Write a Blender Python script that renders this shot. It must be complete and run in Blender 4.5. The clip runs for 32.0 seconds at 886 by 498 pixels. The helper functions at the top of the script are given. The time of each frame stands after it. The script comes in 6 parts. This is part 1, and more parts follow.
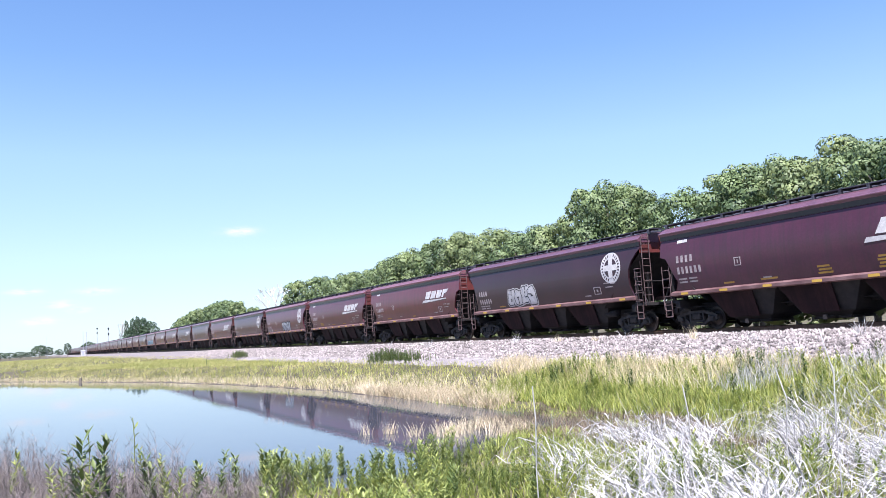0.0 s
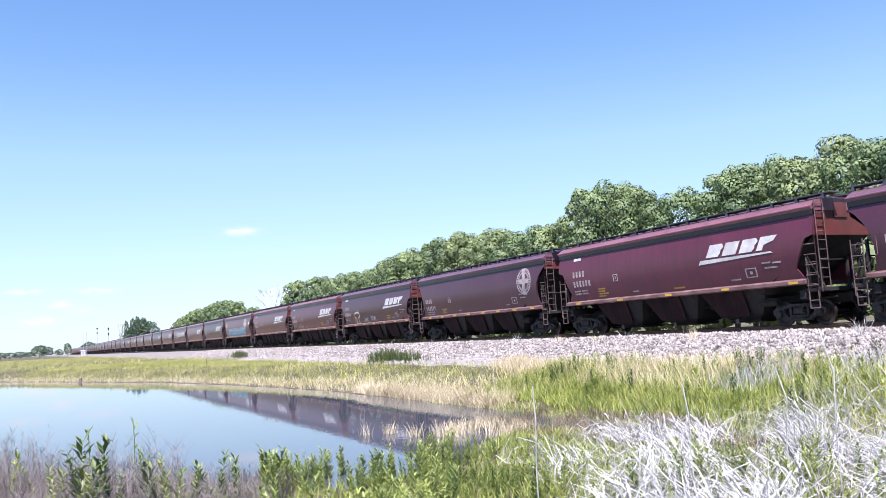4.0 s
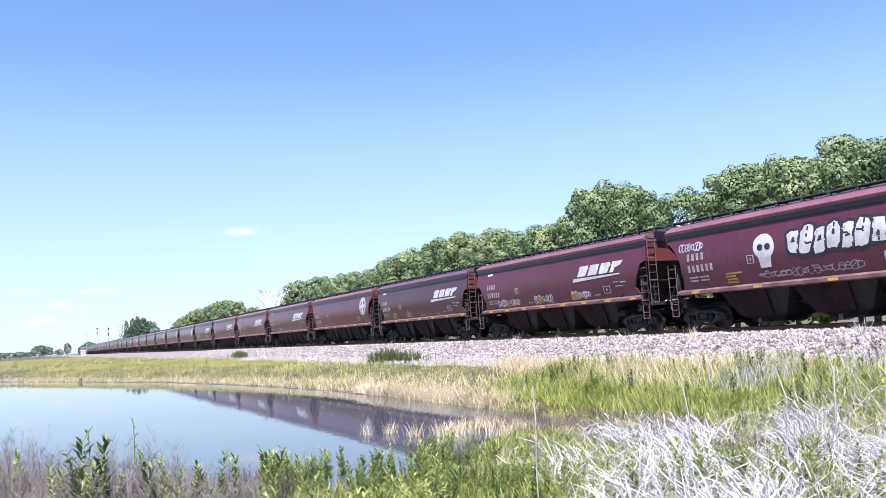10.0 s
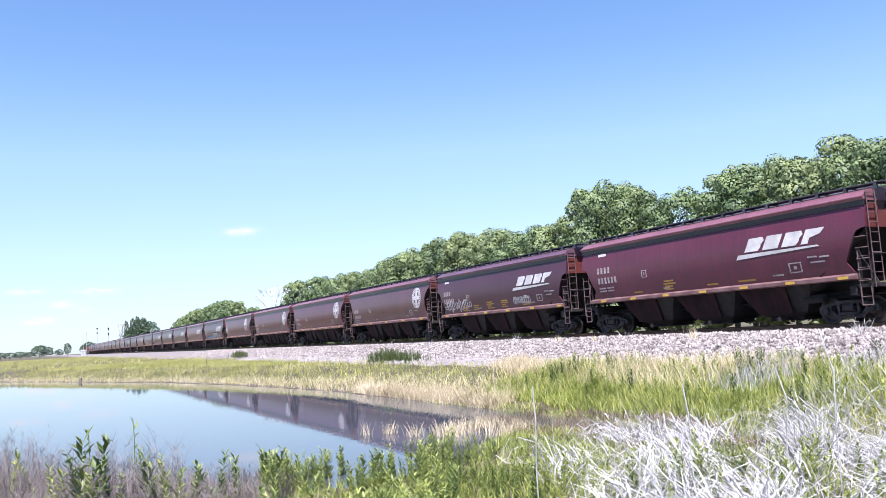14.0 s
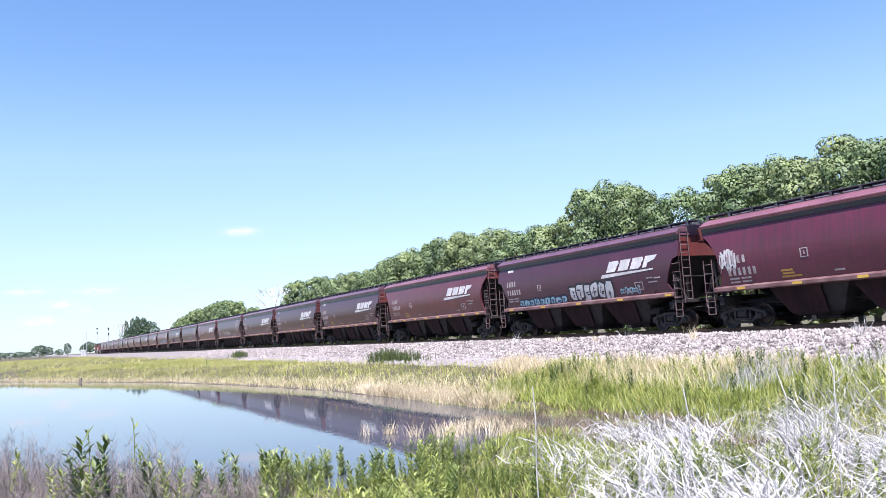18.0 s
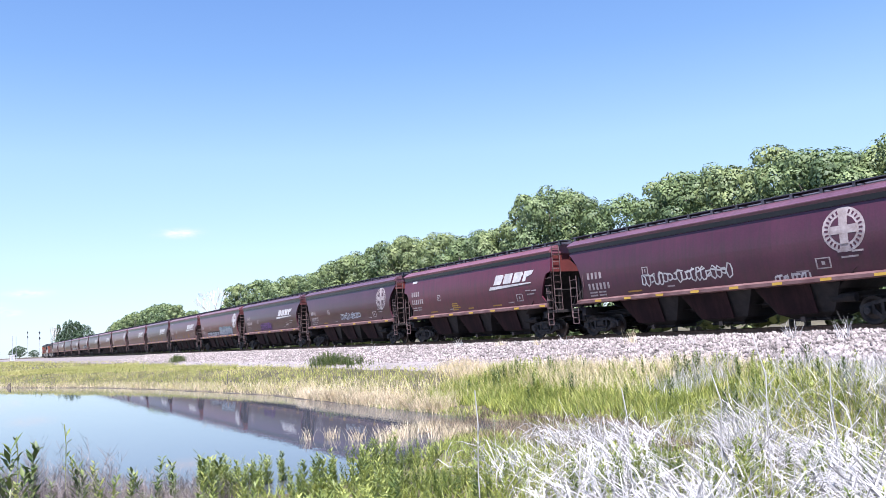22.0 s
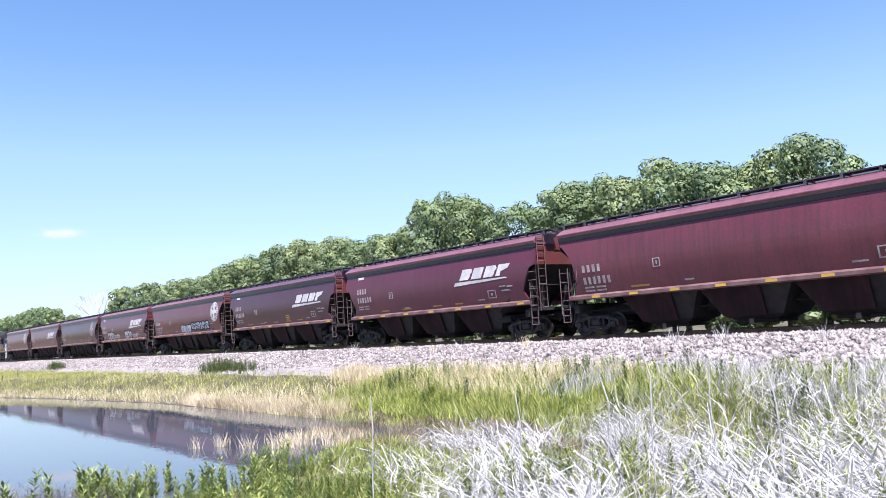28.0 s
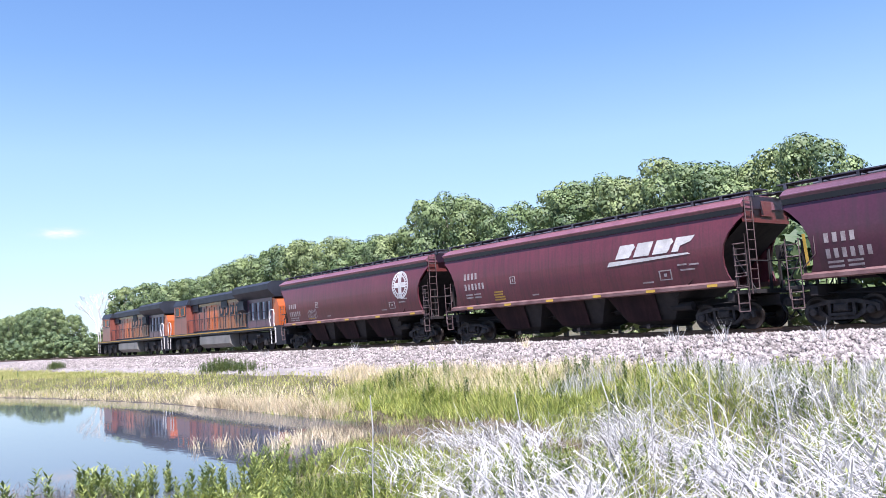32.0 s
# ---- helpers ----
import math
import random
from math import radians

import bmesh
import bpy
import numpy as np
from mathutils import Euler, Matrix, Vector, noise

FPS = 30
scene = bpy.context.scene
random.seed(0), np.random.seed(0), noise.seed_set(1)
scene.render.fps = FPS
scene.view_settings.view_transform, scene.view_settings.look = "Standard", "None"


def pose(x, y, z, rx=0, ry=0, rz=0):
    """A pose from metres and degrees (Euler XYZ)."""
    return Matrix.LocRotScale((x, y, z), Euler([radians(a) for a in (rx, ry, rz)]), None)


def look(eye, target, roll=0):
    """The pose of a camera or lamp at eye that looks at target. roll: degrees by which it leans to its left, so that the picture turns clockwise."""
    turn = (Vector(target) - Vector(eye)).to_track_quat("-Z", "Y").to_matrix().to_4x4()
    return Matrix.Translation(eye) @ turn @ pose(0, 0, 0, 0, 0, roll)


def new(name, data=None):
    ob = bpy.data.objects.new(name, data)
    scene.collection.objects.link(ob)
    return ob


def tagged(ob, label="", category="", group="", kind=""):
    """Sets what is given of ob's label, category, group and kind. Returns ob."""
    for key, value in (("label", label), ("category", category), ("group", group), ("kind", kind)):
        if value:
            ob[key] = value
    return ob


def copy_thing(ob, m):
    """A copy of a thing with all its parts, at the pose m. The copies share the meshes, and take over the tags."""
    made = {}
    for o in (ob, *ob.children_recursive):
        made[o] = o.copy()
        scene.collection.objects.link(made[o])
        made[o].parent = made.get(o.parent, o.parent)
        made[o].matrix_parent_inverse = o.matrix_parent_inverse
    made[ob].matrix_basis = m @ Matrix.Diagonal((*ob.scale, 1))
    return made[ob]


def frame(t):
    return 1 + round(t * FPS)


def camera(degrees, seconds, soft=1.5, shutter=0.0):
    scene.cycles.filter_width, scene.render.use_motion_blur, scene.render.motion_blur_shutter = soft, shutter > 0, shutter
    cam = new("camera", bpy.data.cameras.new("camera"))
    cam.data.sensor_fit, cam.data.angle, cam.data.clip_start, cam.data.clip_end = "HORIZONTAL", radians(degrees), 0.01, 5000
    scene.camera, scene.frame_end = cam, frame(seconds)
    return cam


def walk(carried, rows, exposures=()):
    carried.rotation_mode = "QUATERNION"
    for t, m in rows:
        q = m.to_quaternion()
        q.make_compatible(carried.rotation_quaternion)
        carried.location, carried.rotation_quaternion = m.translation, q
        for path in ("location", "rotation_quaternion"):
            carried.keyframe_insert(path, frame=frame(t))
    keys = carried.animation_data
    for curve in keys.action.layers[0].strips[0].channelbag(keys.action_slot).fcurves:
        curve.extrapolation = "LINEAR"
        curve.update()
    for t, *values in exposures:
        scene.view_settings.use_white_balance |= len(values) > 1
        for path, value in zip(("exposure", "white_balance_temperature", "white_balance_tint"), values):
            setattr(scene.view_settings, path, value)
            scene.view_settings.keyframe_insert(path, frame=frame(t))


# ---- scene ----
EYE = (0.0, 0.0, 2.65)


def view(yaw, pitch, roll):
    """A pose at the eye: yaw to the left of the square view on the track, pitch upwards."""
    a, b = radians(yaw), radians(pitch)
    way = Vector((-math.sin(a) * math.cos(b), math.cos(a) * math.cos(b), math.sin(b)))
    return look(EYE, Vector(EYE) + way * 10, roll)


cam = camera(57.8, 32.0, soft=0.5)
FIRST, LAST = view(63.01, 5.793, -3.597), view(51.6, 5.717, -3.585)
walk(cam, [(0, FIRST), (21.25, FIRST), (21.5, view(62.53, 5.82, -3.60)), (22, view(58.97, 5.83, -3.56)),
           (22.5, view(52.72, 5.82, -3.55)), (22.9, LAST), (32, LAST)],
     exposures=[(0, 1.22, 6250, 15), (32, 1.22, 6250, 15)])

# ---- light ----
SUN_EL, SUN_AZ = 61.0, 60.0          # azimuth from the side of the camera (-y) towards +x
sun_way = Vector((math.sin(radians(SUN_AZ)) * math.cos(radians(SUN_EL)),
                  -math.cos(radians(SUN_AZ)) * math.cos(radians(SUN_EL)), math.sin(radians(SUN_EL))))
sun = new("sun", bpy.data.lights.new("sun", "SUN"))
sun.data.energy, sun.data.angle, sun.data.color = 5.0, radians(0.53), (1.0, 0.965, 0.935)
sun.rotation_mode = "QUATERNION"
sun.rotation_quaternion = sun_way.to_track_quat("Z", "Y")

world = bpy.data.worlds.new("world")
scene.world = world
world.use_nodes = True
wt = world.node_tree
sky = wt.nodes.new("ShaderNodeTexSky")
sky.sky_type, sky.sun_disc = "NISHITA", False
sky.sun_elevation = radians(SUN_EL)
sky.sun_rotation = math.atan2(sun_way.x, sun_way.y)
sky.altitude, sky.air_density, sky.dust_density, sky.ozone_density = 0, 1.0, 0.25, 3.0


def node(tree, kind, a, b=None, c=None):
    """A math node; a, b, c are sockets or numbers."""
    m = tree.nodes.new("ShaderNodeMath")
    m.operation = kind
    for i, q in enumerate((a, b, c)):
        if isinstance(q, (int, float)):
            m.inputs[i].default_value = q
        elif q is not None:
            tree.links.new(q, m.inputs[i])
    return m.outputs[0]


# a few small fair-weather clouds low in the sky: bearing to the left, height, half width, half depth in radians
wtc = wt.nodes.new("ShaderNodeTexCoord")
wsep = wt.nodes.new("ShaderNodeSeparateXYZ")
wt.links.new(wtc.outputs["Generated"], wsep.inputs[0])
bearing = node(wt, "ARCTAN2", node(wt, "MULTIPLY", wsep.outputs[0], -1.0), wsep.outputs[1])
cloud = None
for a, e, w, d in ((77.2, 0.134, 0.018, 0.0045), (89.9, 0.038, 0.016, 0.004), (88.7, 0.056, 0.013, 0.0035), (87.6, 0.049, 0.010, 0.003), (86.5, 0.0695, 0.018, 0.0035), (90.7, 0.071, 0.015, 0.003)):
    u = node(wt, "POWER", node(wt, "ABSOLUTE", node(wt, "DIVIDE", node(wt, "SUBTRACT", bearing, radians(a)), w)), 2.0)
    v = node(wt, "POWER", node(wt, "ABSOLUTE", node(wt, "DIVIDE", node(wt, "SUBTRACT", wsep.outputs[2], e), d)), 2.0)
    q = node(wt, "EXPONENT", node(wt, "MULTIPLY", node(wt, "ADD", u, v), -1.0))
    cloud = q if cloud is None else node(wt, "MAXIMUM", cloud, q)
wmapc, wnoise = wt.nodes.new("ShaderNodeMapping"), wt.nodes.new("ShaderNodeTexNoise")
wmapc.inputs["Scale"].default_value = (60, 60, 220)
wnoise.inputs["Scale"].default_value, wnoise.inputs["Detail"].default_value = 1.0, 5
wt.links.new(wtc.outputs["Generated"], wmapc.inputs[0])
wt.links.new(wmapc.outputs[0], wnoise.inputs["Vector"])
amount = node(wt, "MULTIPLY", cloud, node(wt, "MULTIPLY_ADD", wnoise.outputs[0], 3.2, -1.0))
cmix = wt.nodes.new("ShaderNodeMix")
cmix.data_type = "RGBA"
cmix.inputs[7].default_value = (2.7, 2.65, 2.75, 1)
wt.links.new(amount, cmix.inputs[0])
cmix.clamp_factor = True
soften = wt.nodes.new("ShaderNodeGamma")
soften.inputs["Gamma"].default_value = 0.62
wt.links.new(sky.outputs[0], soften.inputs["Color"])
tone = wt.nodes.new("ShaderNodeMix")
tone.data_type, tone.blend_type = "RGBA", "MULTIPLY"
tone.inputs[0].default_value = 1.0
grade = wt.nodes.new("ShaderNodeValToRGB")      # a deeper blue higher up, a paler band above the horizon
for place, c in ((0.0, (0.66, 0.78, 0.92)), (0.11, (0.76, 0.85, 0.93)), (0.22, (0.74, 0.87, 0.95)), (0.33, (0.54, 0.73, 0.95)), (0.46, (0.43, 0.62, 0.95))):
    e = grade.color_ramp.elements[0] if place == 0.0 else grade.color_ramp.elements.new(place)
    e.position, e.color = place, (*c, 1)
grade.color_ramp.elements.remove(grade.color_ramp.elements[-1])
wt.links.new(wsep.outputs[2], grade.inputs[0])
wt.links.new(grade.outputs[0], tone.inputs[7])
wt.links.new(soften.outputs[0], tone.inputs[6])
wt.links.new(tone.outputs[2], cmix.inputs[6])
wt.links.new(cmix.outputs[2], wt.nodes["Background"].inputs[0])
wt.nodes["Background"].inputs[1].default_value = 0.175


# ---- materials ----
def rgb(c):
    return (*c, 1.0)


def mat(name, c1, c2, rough=0.7, metal=0.0, scale=4.0, fine=40.0, bump=0.15, spread=(0.35, 0.65), island=0.0, random_ob=0.0,
        thin=0.0, spec=0.5, streak=None, stretch=(1, 1, 1)):
    """Two colours mixed by coarse noise and shifted by fine noise, with fine relief."""
    m = bpy.data.materials.new(name)
    m.use_nodes = True
    n, l = m.node_tree.nodes, m.node_tree.links
    p = n["Principled BSDF"]
    p.inputs["Roughness"].default_value, p.inputs["Metallic"].default_value = rough, metal
    p.inputs["Specular IOR Level"].default_value = spec
    tc, mp = n.new("ShaderNodeTexCoord"), n.new("ShaderNodeMapping")
    mp.inputs["Scale"].default_value = stretch
    l.new(tc.outputs["Object"], mp.inputs[0])
    big, small = n.new("ShaderNodeTexNoise"), n.new("ShaderNodeTexNoise")
    big.inputs["Scale"].default_value, big.inputs["Detail"].default_value = scale, 5
    small.inputs["Scale"].default_value, small.inputs["Detail"].default_value = fine, 3
    l.new(mp.outputs[0], big.inputs["Vector"])
    l.new(tc.outputs["Object"], small.inputs["Vector"])
    ramp = n.new("ShaderNodeMapRange")
    ramp.inputs[1].default_value, ramp.inputs[2].default_value = spread
    l.new(big.outputs[0], ramp.inputs[0])
    mix = n.new("ShaderNodeMix")
    mix.data_type = "RGBA"
    mix.inputs[6].default_value, mix.inputs[7].default_value = rgb(c1), rgb(c2)
    l.new(ramp.outputs[0], mix.inputs[0])
    hsv = n.new("ShaderNodeHueSaturation")
    l.new(mix.outputs[2], hsv.inputs["Color"])
    val = n.new("ShaderNodeMath")
    val.operation = "MULTIPLY_ADD"
    val.inputs[1].default_value, val.inputs[2].default_value = 0.5, 0.75
    l.new(small.outputs[0], val.inputs[0])
    last = val.outputs[0]
    for amount, node, out in ((island, "ShaderNodeNewGeometry", "Random Per Island"), (random_ob, "ShaderNodeObjectInfo", "Random")):
        if amount:
            r = n.new(node)
            k = n.new("ShaderNodeMath")
            k.operation = "MULTIPLY_ADD"
            k.inputs[1].default_value, k.inputs[2].default_value = amount, 1 - amount / 2
            l.new(r.outputs[out], k.inputs[0])
            q = n.new("ShaderNodeMath")
            q.operation = "MULTIPLY"
            l.new(k.outputs[0], q.inputs[0])
            l.new(last, q.inputs[1])
            last = q.outputs[0]
            if amount > 0.2:
                h = n.new("ShaderNodeMath")
                h.operation = "MULTIPLY_ADD"
                h.inputs[1].default_value, h.inputs[2].default_value = -0.035, 0.5175
                l.new(r.outputs[out], h.inputs[0])
                l.new(h.outputs[0], hsv.inputs["Hue"])
    l.new(last, hsv.inputs["Value"])
    colour = hsv.outputs[0]
    if streak:
        # grime that runs down from above: narrow along the car, long in height
        sc, amount = streak
        w, mw = n.new("ShaderNodeTexNoise"), n.new("ShaderNodeMapping")
        mw.inputs["Scale"].default_value = (5.0, 1.0, 0.35)
        l.new(tc.outputs["Object"], mw.inputs[0])
        l.new(mw.outputs[0], w.inputs["Vector"])
        w.inputs["Scale"].default_value, w.inputs["Detail"].default_value = 1.6, 6
        wr = n.new("ShaderNodeMapRange")
        wr.inputs[1].default_value, wr.inputs[2].default_value, wr.inputs[4].default_value = 0.45, 0.72, amount
        l.new(w.outputs[0], wr.inputs[0])
        wm = n.new("ShaderNodeMix")
        wm.data_type = "RGBA"
        wm.inputs[7].default_value = rgb(sc)
        l.new(wr.outputs[0], wm.inputs[0])
        l.new(colour, wm.inputs[6])
        colour = wm.outputs[2]
    l.new(colour, p.inputs["Base Color"])
    if bump:
        b = n.new("ShaderNodeBump")
        b.inputs["Strength"].default_value, b.inputs["Distance"].default_value = bump, 0.02
        l.new(small.outputs[0], b.inputs["Height"])
        l.new(b.outputs[0], p.inputs["Normal"])
    if thin:
        t = n.new("ShaderNodeBsdfTranslucent")
        l.new(colour, t.inputs["Color"])
        s = n.new("ShaderNodeMixShader")
        s.inputs[0].default_value = thin
        l.new(p.outputs[0], s.inputs[1])
        l.new(t.outputs[0], s.inputs[2])
        l.new(s.outputs[0], n["Material Output"].inputs["Surface"])
    return m


SOIL = mat("soil", (0.055, 0.045, 0.028), (0.115, 0.098, 0.05), 0.95, scale=0.6, fine=9, bump=0.6)
BALLAST = mat("ballast_stone", (0.14, 0.121, 0.118), (0.255, 0.22, 0.216), 0.95, scale=6, fine=14, bump=1.0, spread=(0.3, 0.7))
GRAVEL = mat("fine_pale_gravel", (0.185, 0.162, 0.158), (0.30, 0.266, 0.258), 0.95, scale=1.2, fine=18, bump=0.8, spread=(0.3, 0.7))
STONE = mat("loose_stone", (0.11, 0.093, 0.09), (0.385, 0.336, 0.325), 0.9, scale=3, fine=30, bump=0.3, island=0.9)
RAIL = mat("rail_steel", (0.10, 0.06, 0.045), (0.16, 0.10, 0.07), 0.6, 0.6, scale=5)
TIE = mat("creosoted_wood", (0.06, 0.045, 0.035), (0.11, 0.085, 0.065), 0.9, scale=8, bump=0.4, random_ob=0.5)

GRASS_GREEN = mat("green_grass", (0.23, 0.275, 0.06), (0.37, 0.40, 0.11), 0.6, scale=0.5, fine=3, bump=0, island=0.5, thin=0.3)
GRASS_YELLOW = mat("yellowing_grass", (0.32, 0.33, 0.095), (0.53, 0.49, 0.19), 0.7, scale=0.3, fine=2, bump=0, island=0.5, thin=0.3)
GRASS_TAN = mat("dry_tan_grass", (0.58, 0.48, 0.30), (0.74, 0.64, 0.44), 0.8, scale=0.5, fine=3, bump=0, island=0.5, thin=0.25)
GRASS_STRAW = mat("pinkish_straw_grass", (0.44, 0.355, 0.23), (0.76, 0.65, 0.47), 0.8, scale=0.8, fine=3, bump=0, island=0.5, thin=0.2)
GRASS_DEAD = mat("bleached_dead_grass", (0.30, 0.288, 0.285), (0.66, 0.64, 0.64), 0.8, scale=1.6, fine=4, bump=0, island=0.4, thin=0.2)
TWIG = mat("grey_dry_weed", (0.10, 0.083, 0.08), (0.255, 0.215, 0.205), 0.9, scale=1.0, fine=4, bump=0, island=0.5)
STUBBLE = mat("brown_marsh_stubble", (0.10, 0.075, 0.05), (0.24, 0.185, 0.12), 0.9, scale=1.0, fine=4, bump=0, island=0.5)
LIME = mat("lime_weed_leaf", (0.20, 0.25, 0.05), (0.40, 0.43, 0.115), 0.5, scale=1.5, fine=5, bump=0, island=0.6, thin=0.3)
WEED = mat("weed_leaf", (0.115, 0.16, 0.036), (0.38, 0.42, 0.12), 0.5, scale=1.5, fine=5, bump=0, island=0.6, thin=0.3)
DARKWEED = mat("dark_weed_leaf", (0.06, 0.098, 0.028), (0.17, 0.215, 0.06), 0.5, scale=1.5, fine=5, bump=0, island=0.5, thin=0.2)
LEAF = mat("tree_leaf", (0.052, 0.088, 0.036), (0.20, 0.255, 0.098), 0.6, scale=0.5, fine=2, bump=0, island=0.2, thin=0.08, random_ob=0.3)
LEAF_FAR = mat("far_leaf", (0.04, 0.075, 0.042), (0.07, 0.115, 0.055), 0.7, scale=0.1, fine=1, bump=0, island=0.5, thin=0.2)
BARK = mat("bark", (0.09, 0.075, 0.06), (0.17, 0.145, 0.12), 0.95, scale=5, fine=30, bump=0.6)

water = bpy.data.materials.new("pond_water")
water.use_nodes = True
wn, wl = water.node_tree.nodes, water.node_tree.links
wp = wn["Principled BSDF"]
wp.inputs["Base Color"].default_value = (0.06, 0.066, 0.085, 1)
wp.inputs["Roughness"].default_value, wp.inputs["IOR"].default_value = 0.012, 1.33
wtc, wmap, wno, wb = (wn.new("ShaderNodeTexCoord"), wn.new("ShaderNodeMapping"), wn.new("ShaderNodeTexNoise"), wn.new("ShaderNodeBump"))
wmap.inputs["Scale"].default_value = (1.0, 2.2, 1.0)
wno.inputs["Scale"].default_value, wno.inputs["Detail"].default_value = 2.4, 3
wb.inputs["Strength"].default_value, wb.inputs["Distance"].default_value = 0.022, 0.05
wl.new(wtc.outputs["Object"], wmap.inputs[0])
wl.new(wmap.outputs[0], wno.inputs["Vector"])
wl.new(wno.outputs[0], wb.inputs["Height"])
wl.new(wb.outputs[0], wp.inputs["Normal"])


def paint(name, c1, c2, dirt=0.45):
    c1, c2 = [0.99 * q for q in c1], [0.99 * q for q in c2]
    return mat(name, c1, c2, 0.28, 0.0, scale=0.5, fine=14, bump=0.06, spread=(0.3, 0.7), spec=0.5, streak=((0.03, 0.024, 0.024), dirt))


MAROON = paint("maroon_paint", (0.092, 0.0185, 0.036), (0.120, 0.026, 0.047))
RED = paint("red_brown_paint", (0.110, 0.026, 0.038), (0.140, 0.036, 0.048))
DARK = paint("dark_plum_paint", (0.061, 0.018, 0.033), (0.082, 0.025, 0.044))
BLACKISH = paint("blackened_plum_paint", (0.034, 0.013, 0.021), (0.048, 0.019, 0.028))
FADED = paint("faded_brown_paint", (0.095, 0.037, 0.047), (0.122, 0.050, 0.061))
ENDPLATE = paint("end_plate_paint", (0.105, 0.027, 0.028), (0.14, 0.039, 0.037), 0.35)
# grime of the running gear, darkened further to hold the shade under the cars
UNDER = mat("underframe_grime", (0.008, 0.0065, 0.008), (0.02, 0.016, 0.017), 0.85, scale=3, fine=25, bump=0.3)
STEEL = mat("dusty_cast_steel", (0.013, 0.011, 0.012), (0.05, 0.043, 0.041), 0.8, 0.2, scale=4, fine=30, bump=0.3)
WHEEL = mat("wheel_steel", (0.018, 0.014, 0.014), (0.05, 0.039, 0.036), 0.5, 0.6, scale=3)
# roof tones lighter than the sides: the sun on the roof put into the colour
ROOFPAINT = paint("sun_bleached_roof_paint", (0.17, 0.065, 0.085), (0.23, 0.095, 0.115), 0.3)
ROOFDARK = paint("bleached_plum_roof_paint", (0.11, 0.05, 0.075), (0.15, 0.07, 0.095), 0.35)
# maroon with grime streaks, its base darkened to paint the shade below the sill
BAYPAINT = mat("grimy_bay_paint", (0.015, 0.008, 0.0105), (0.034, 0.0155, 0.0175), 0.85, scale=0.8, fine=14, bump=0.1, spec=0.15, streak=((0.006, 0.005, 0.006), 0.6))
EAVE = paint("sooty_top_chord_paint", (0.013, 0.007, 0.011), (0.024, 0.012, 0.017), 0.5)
GRAB = mat("worn_ladder_paint", (0.06, 0.034, 0.036), (0.15, 0.10, 0.10), 0.6, scale=3)
SILL = mat("bleached_sill_paint", (0.10, 0.045, 0.047), (0.19, 0.11, 0.11), 0.6, scale=1.2, fine=20, bump=0.1)
BOARD = mat("running_board_steel", (0.045, 0.045, 0.06), (0.10, 0.10, 0.13), 0.6, 0.4, scale=2)
WHITE = mat("white_lettering_paint", (0.42, 0.40, 0.40), (0.60, 0.575, 0.575), 0.6, scale=2, fine=20, bump=0)
DIMWHITE = mat("faded_lettering_paint", (0.24, 0.195, 0.20), (0.38, 0.33, 0.335), 0.7, scale=3, fine=20, bump=0)
YELLOW = mat("yellow_reflective_tape", (0.44, 0.27, 0.04), (0.54, 0.34, 0.06), 0.5, scale=2, bump=0)
DULLYELLOW = mat("dull_yellow_stencil", (0.32, 0.18, 0.035), (0.42, 0.25, 0.05), 0.6, scale=2, bump=0)
INK = mat("black_spray_paint", (0.015, 0.015, 0.02), (0.03, 0.03, 0.04), 0.6, scale=3, bump=0)
NAVY = mat("navy_spray_paint", (0.02, 0.03, 0.07), (0.04, 0.06, 0.12), 0.6, scale=3, bump=0)
BLUE = mat("pale_blue_spray_paint", (0.18, 0.34, 0.42), (0.32, 0.50, 0.57), 0.6, scale=1.5, bump=0)
GREYSPRAY = mat("silver_spray_paint", (0.26, 0.28, 0.33), (0.46, 0.48, 0.53), 0.5, scale=1.5, bump=0)
VIOLET = mat("violet_spray_paint", (0.12, 0.04, 0.16), (0.20, 0.08, 0.25), 0.6, scale=2, bump=0)
ORANGE = paint("orange_paint", (0.42, 0.09, 0.025), (0.50, 0.125, 0.034), 0.25)
LOCOBLACK = mat("dark_roof_paint", (0.012, 0.014, 0.022), (0.026, 0.028, 0.04), 0.55, scale=1, bump=0.05)
GOLD = paint("faded_gold_paint", (0.30, 0.17, 0.06), (0.40, 0.24, 0.09), 0.4)
# the engine's orange as lit (tan) and shaded (dull red) tones, painted in
TANORANGE = paint("faded_orange_paint", (0.26, 0.085, 0.038), (0.36, 0.14, 0.06), 0.45)
CABRED = paint("faded_red_cab_paint", (0.19, 0.06, 0.048), (0.26, 0.085, 0.065), 0.45)
MUD = mat("wet_mud", (0.06, 0.045, 0.035), (0.11, 0.085, 0.06), 0.6, scale=2, fine=12, bump=0.4)
TANKGREY = mat("grey_tank_paint", (0.13, 0.125, 0.12), (0.21, 0.20, 0.19), 0.6, scale=1)
GLASS = mat("cab_glass", (0.012, 0.014, 0.018), (0.02, 0.022, 0.026), 0.12, spec=0.2, scale=1, bump=0)


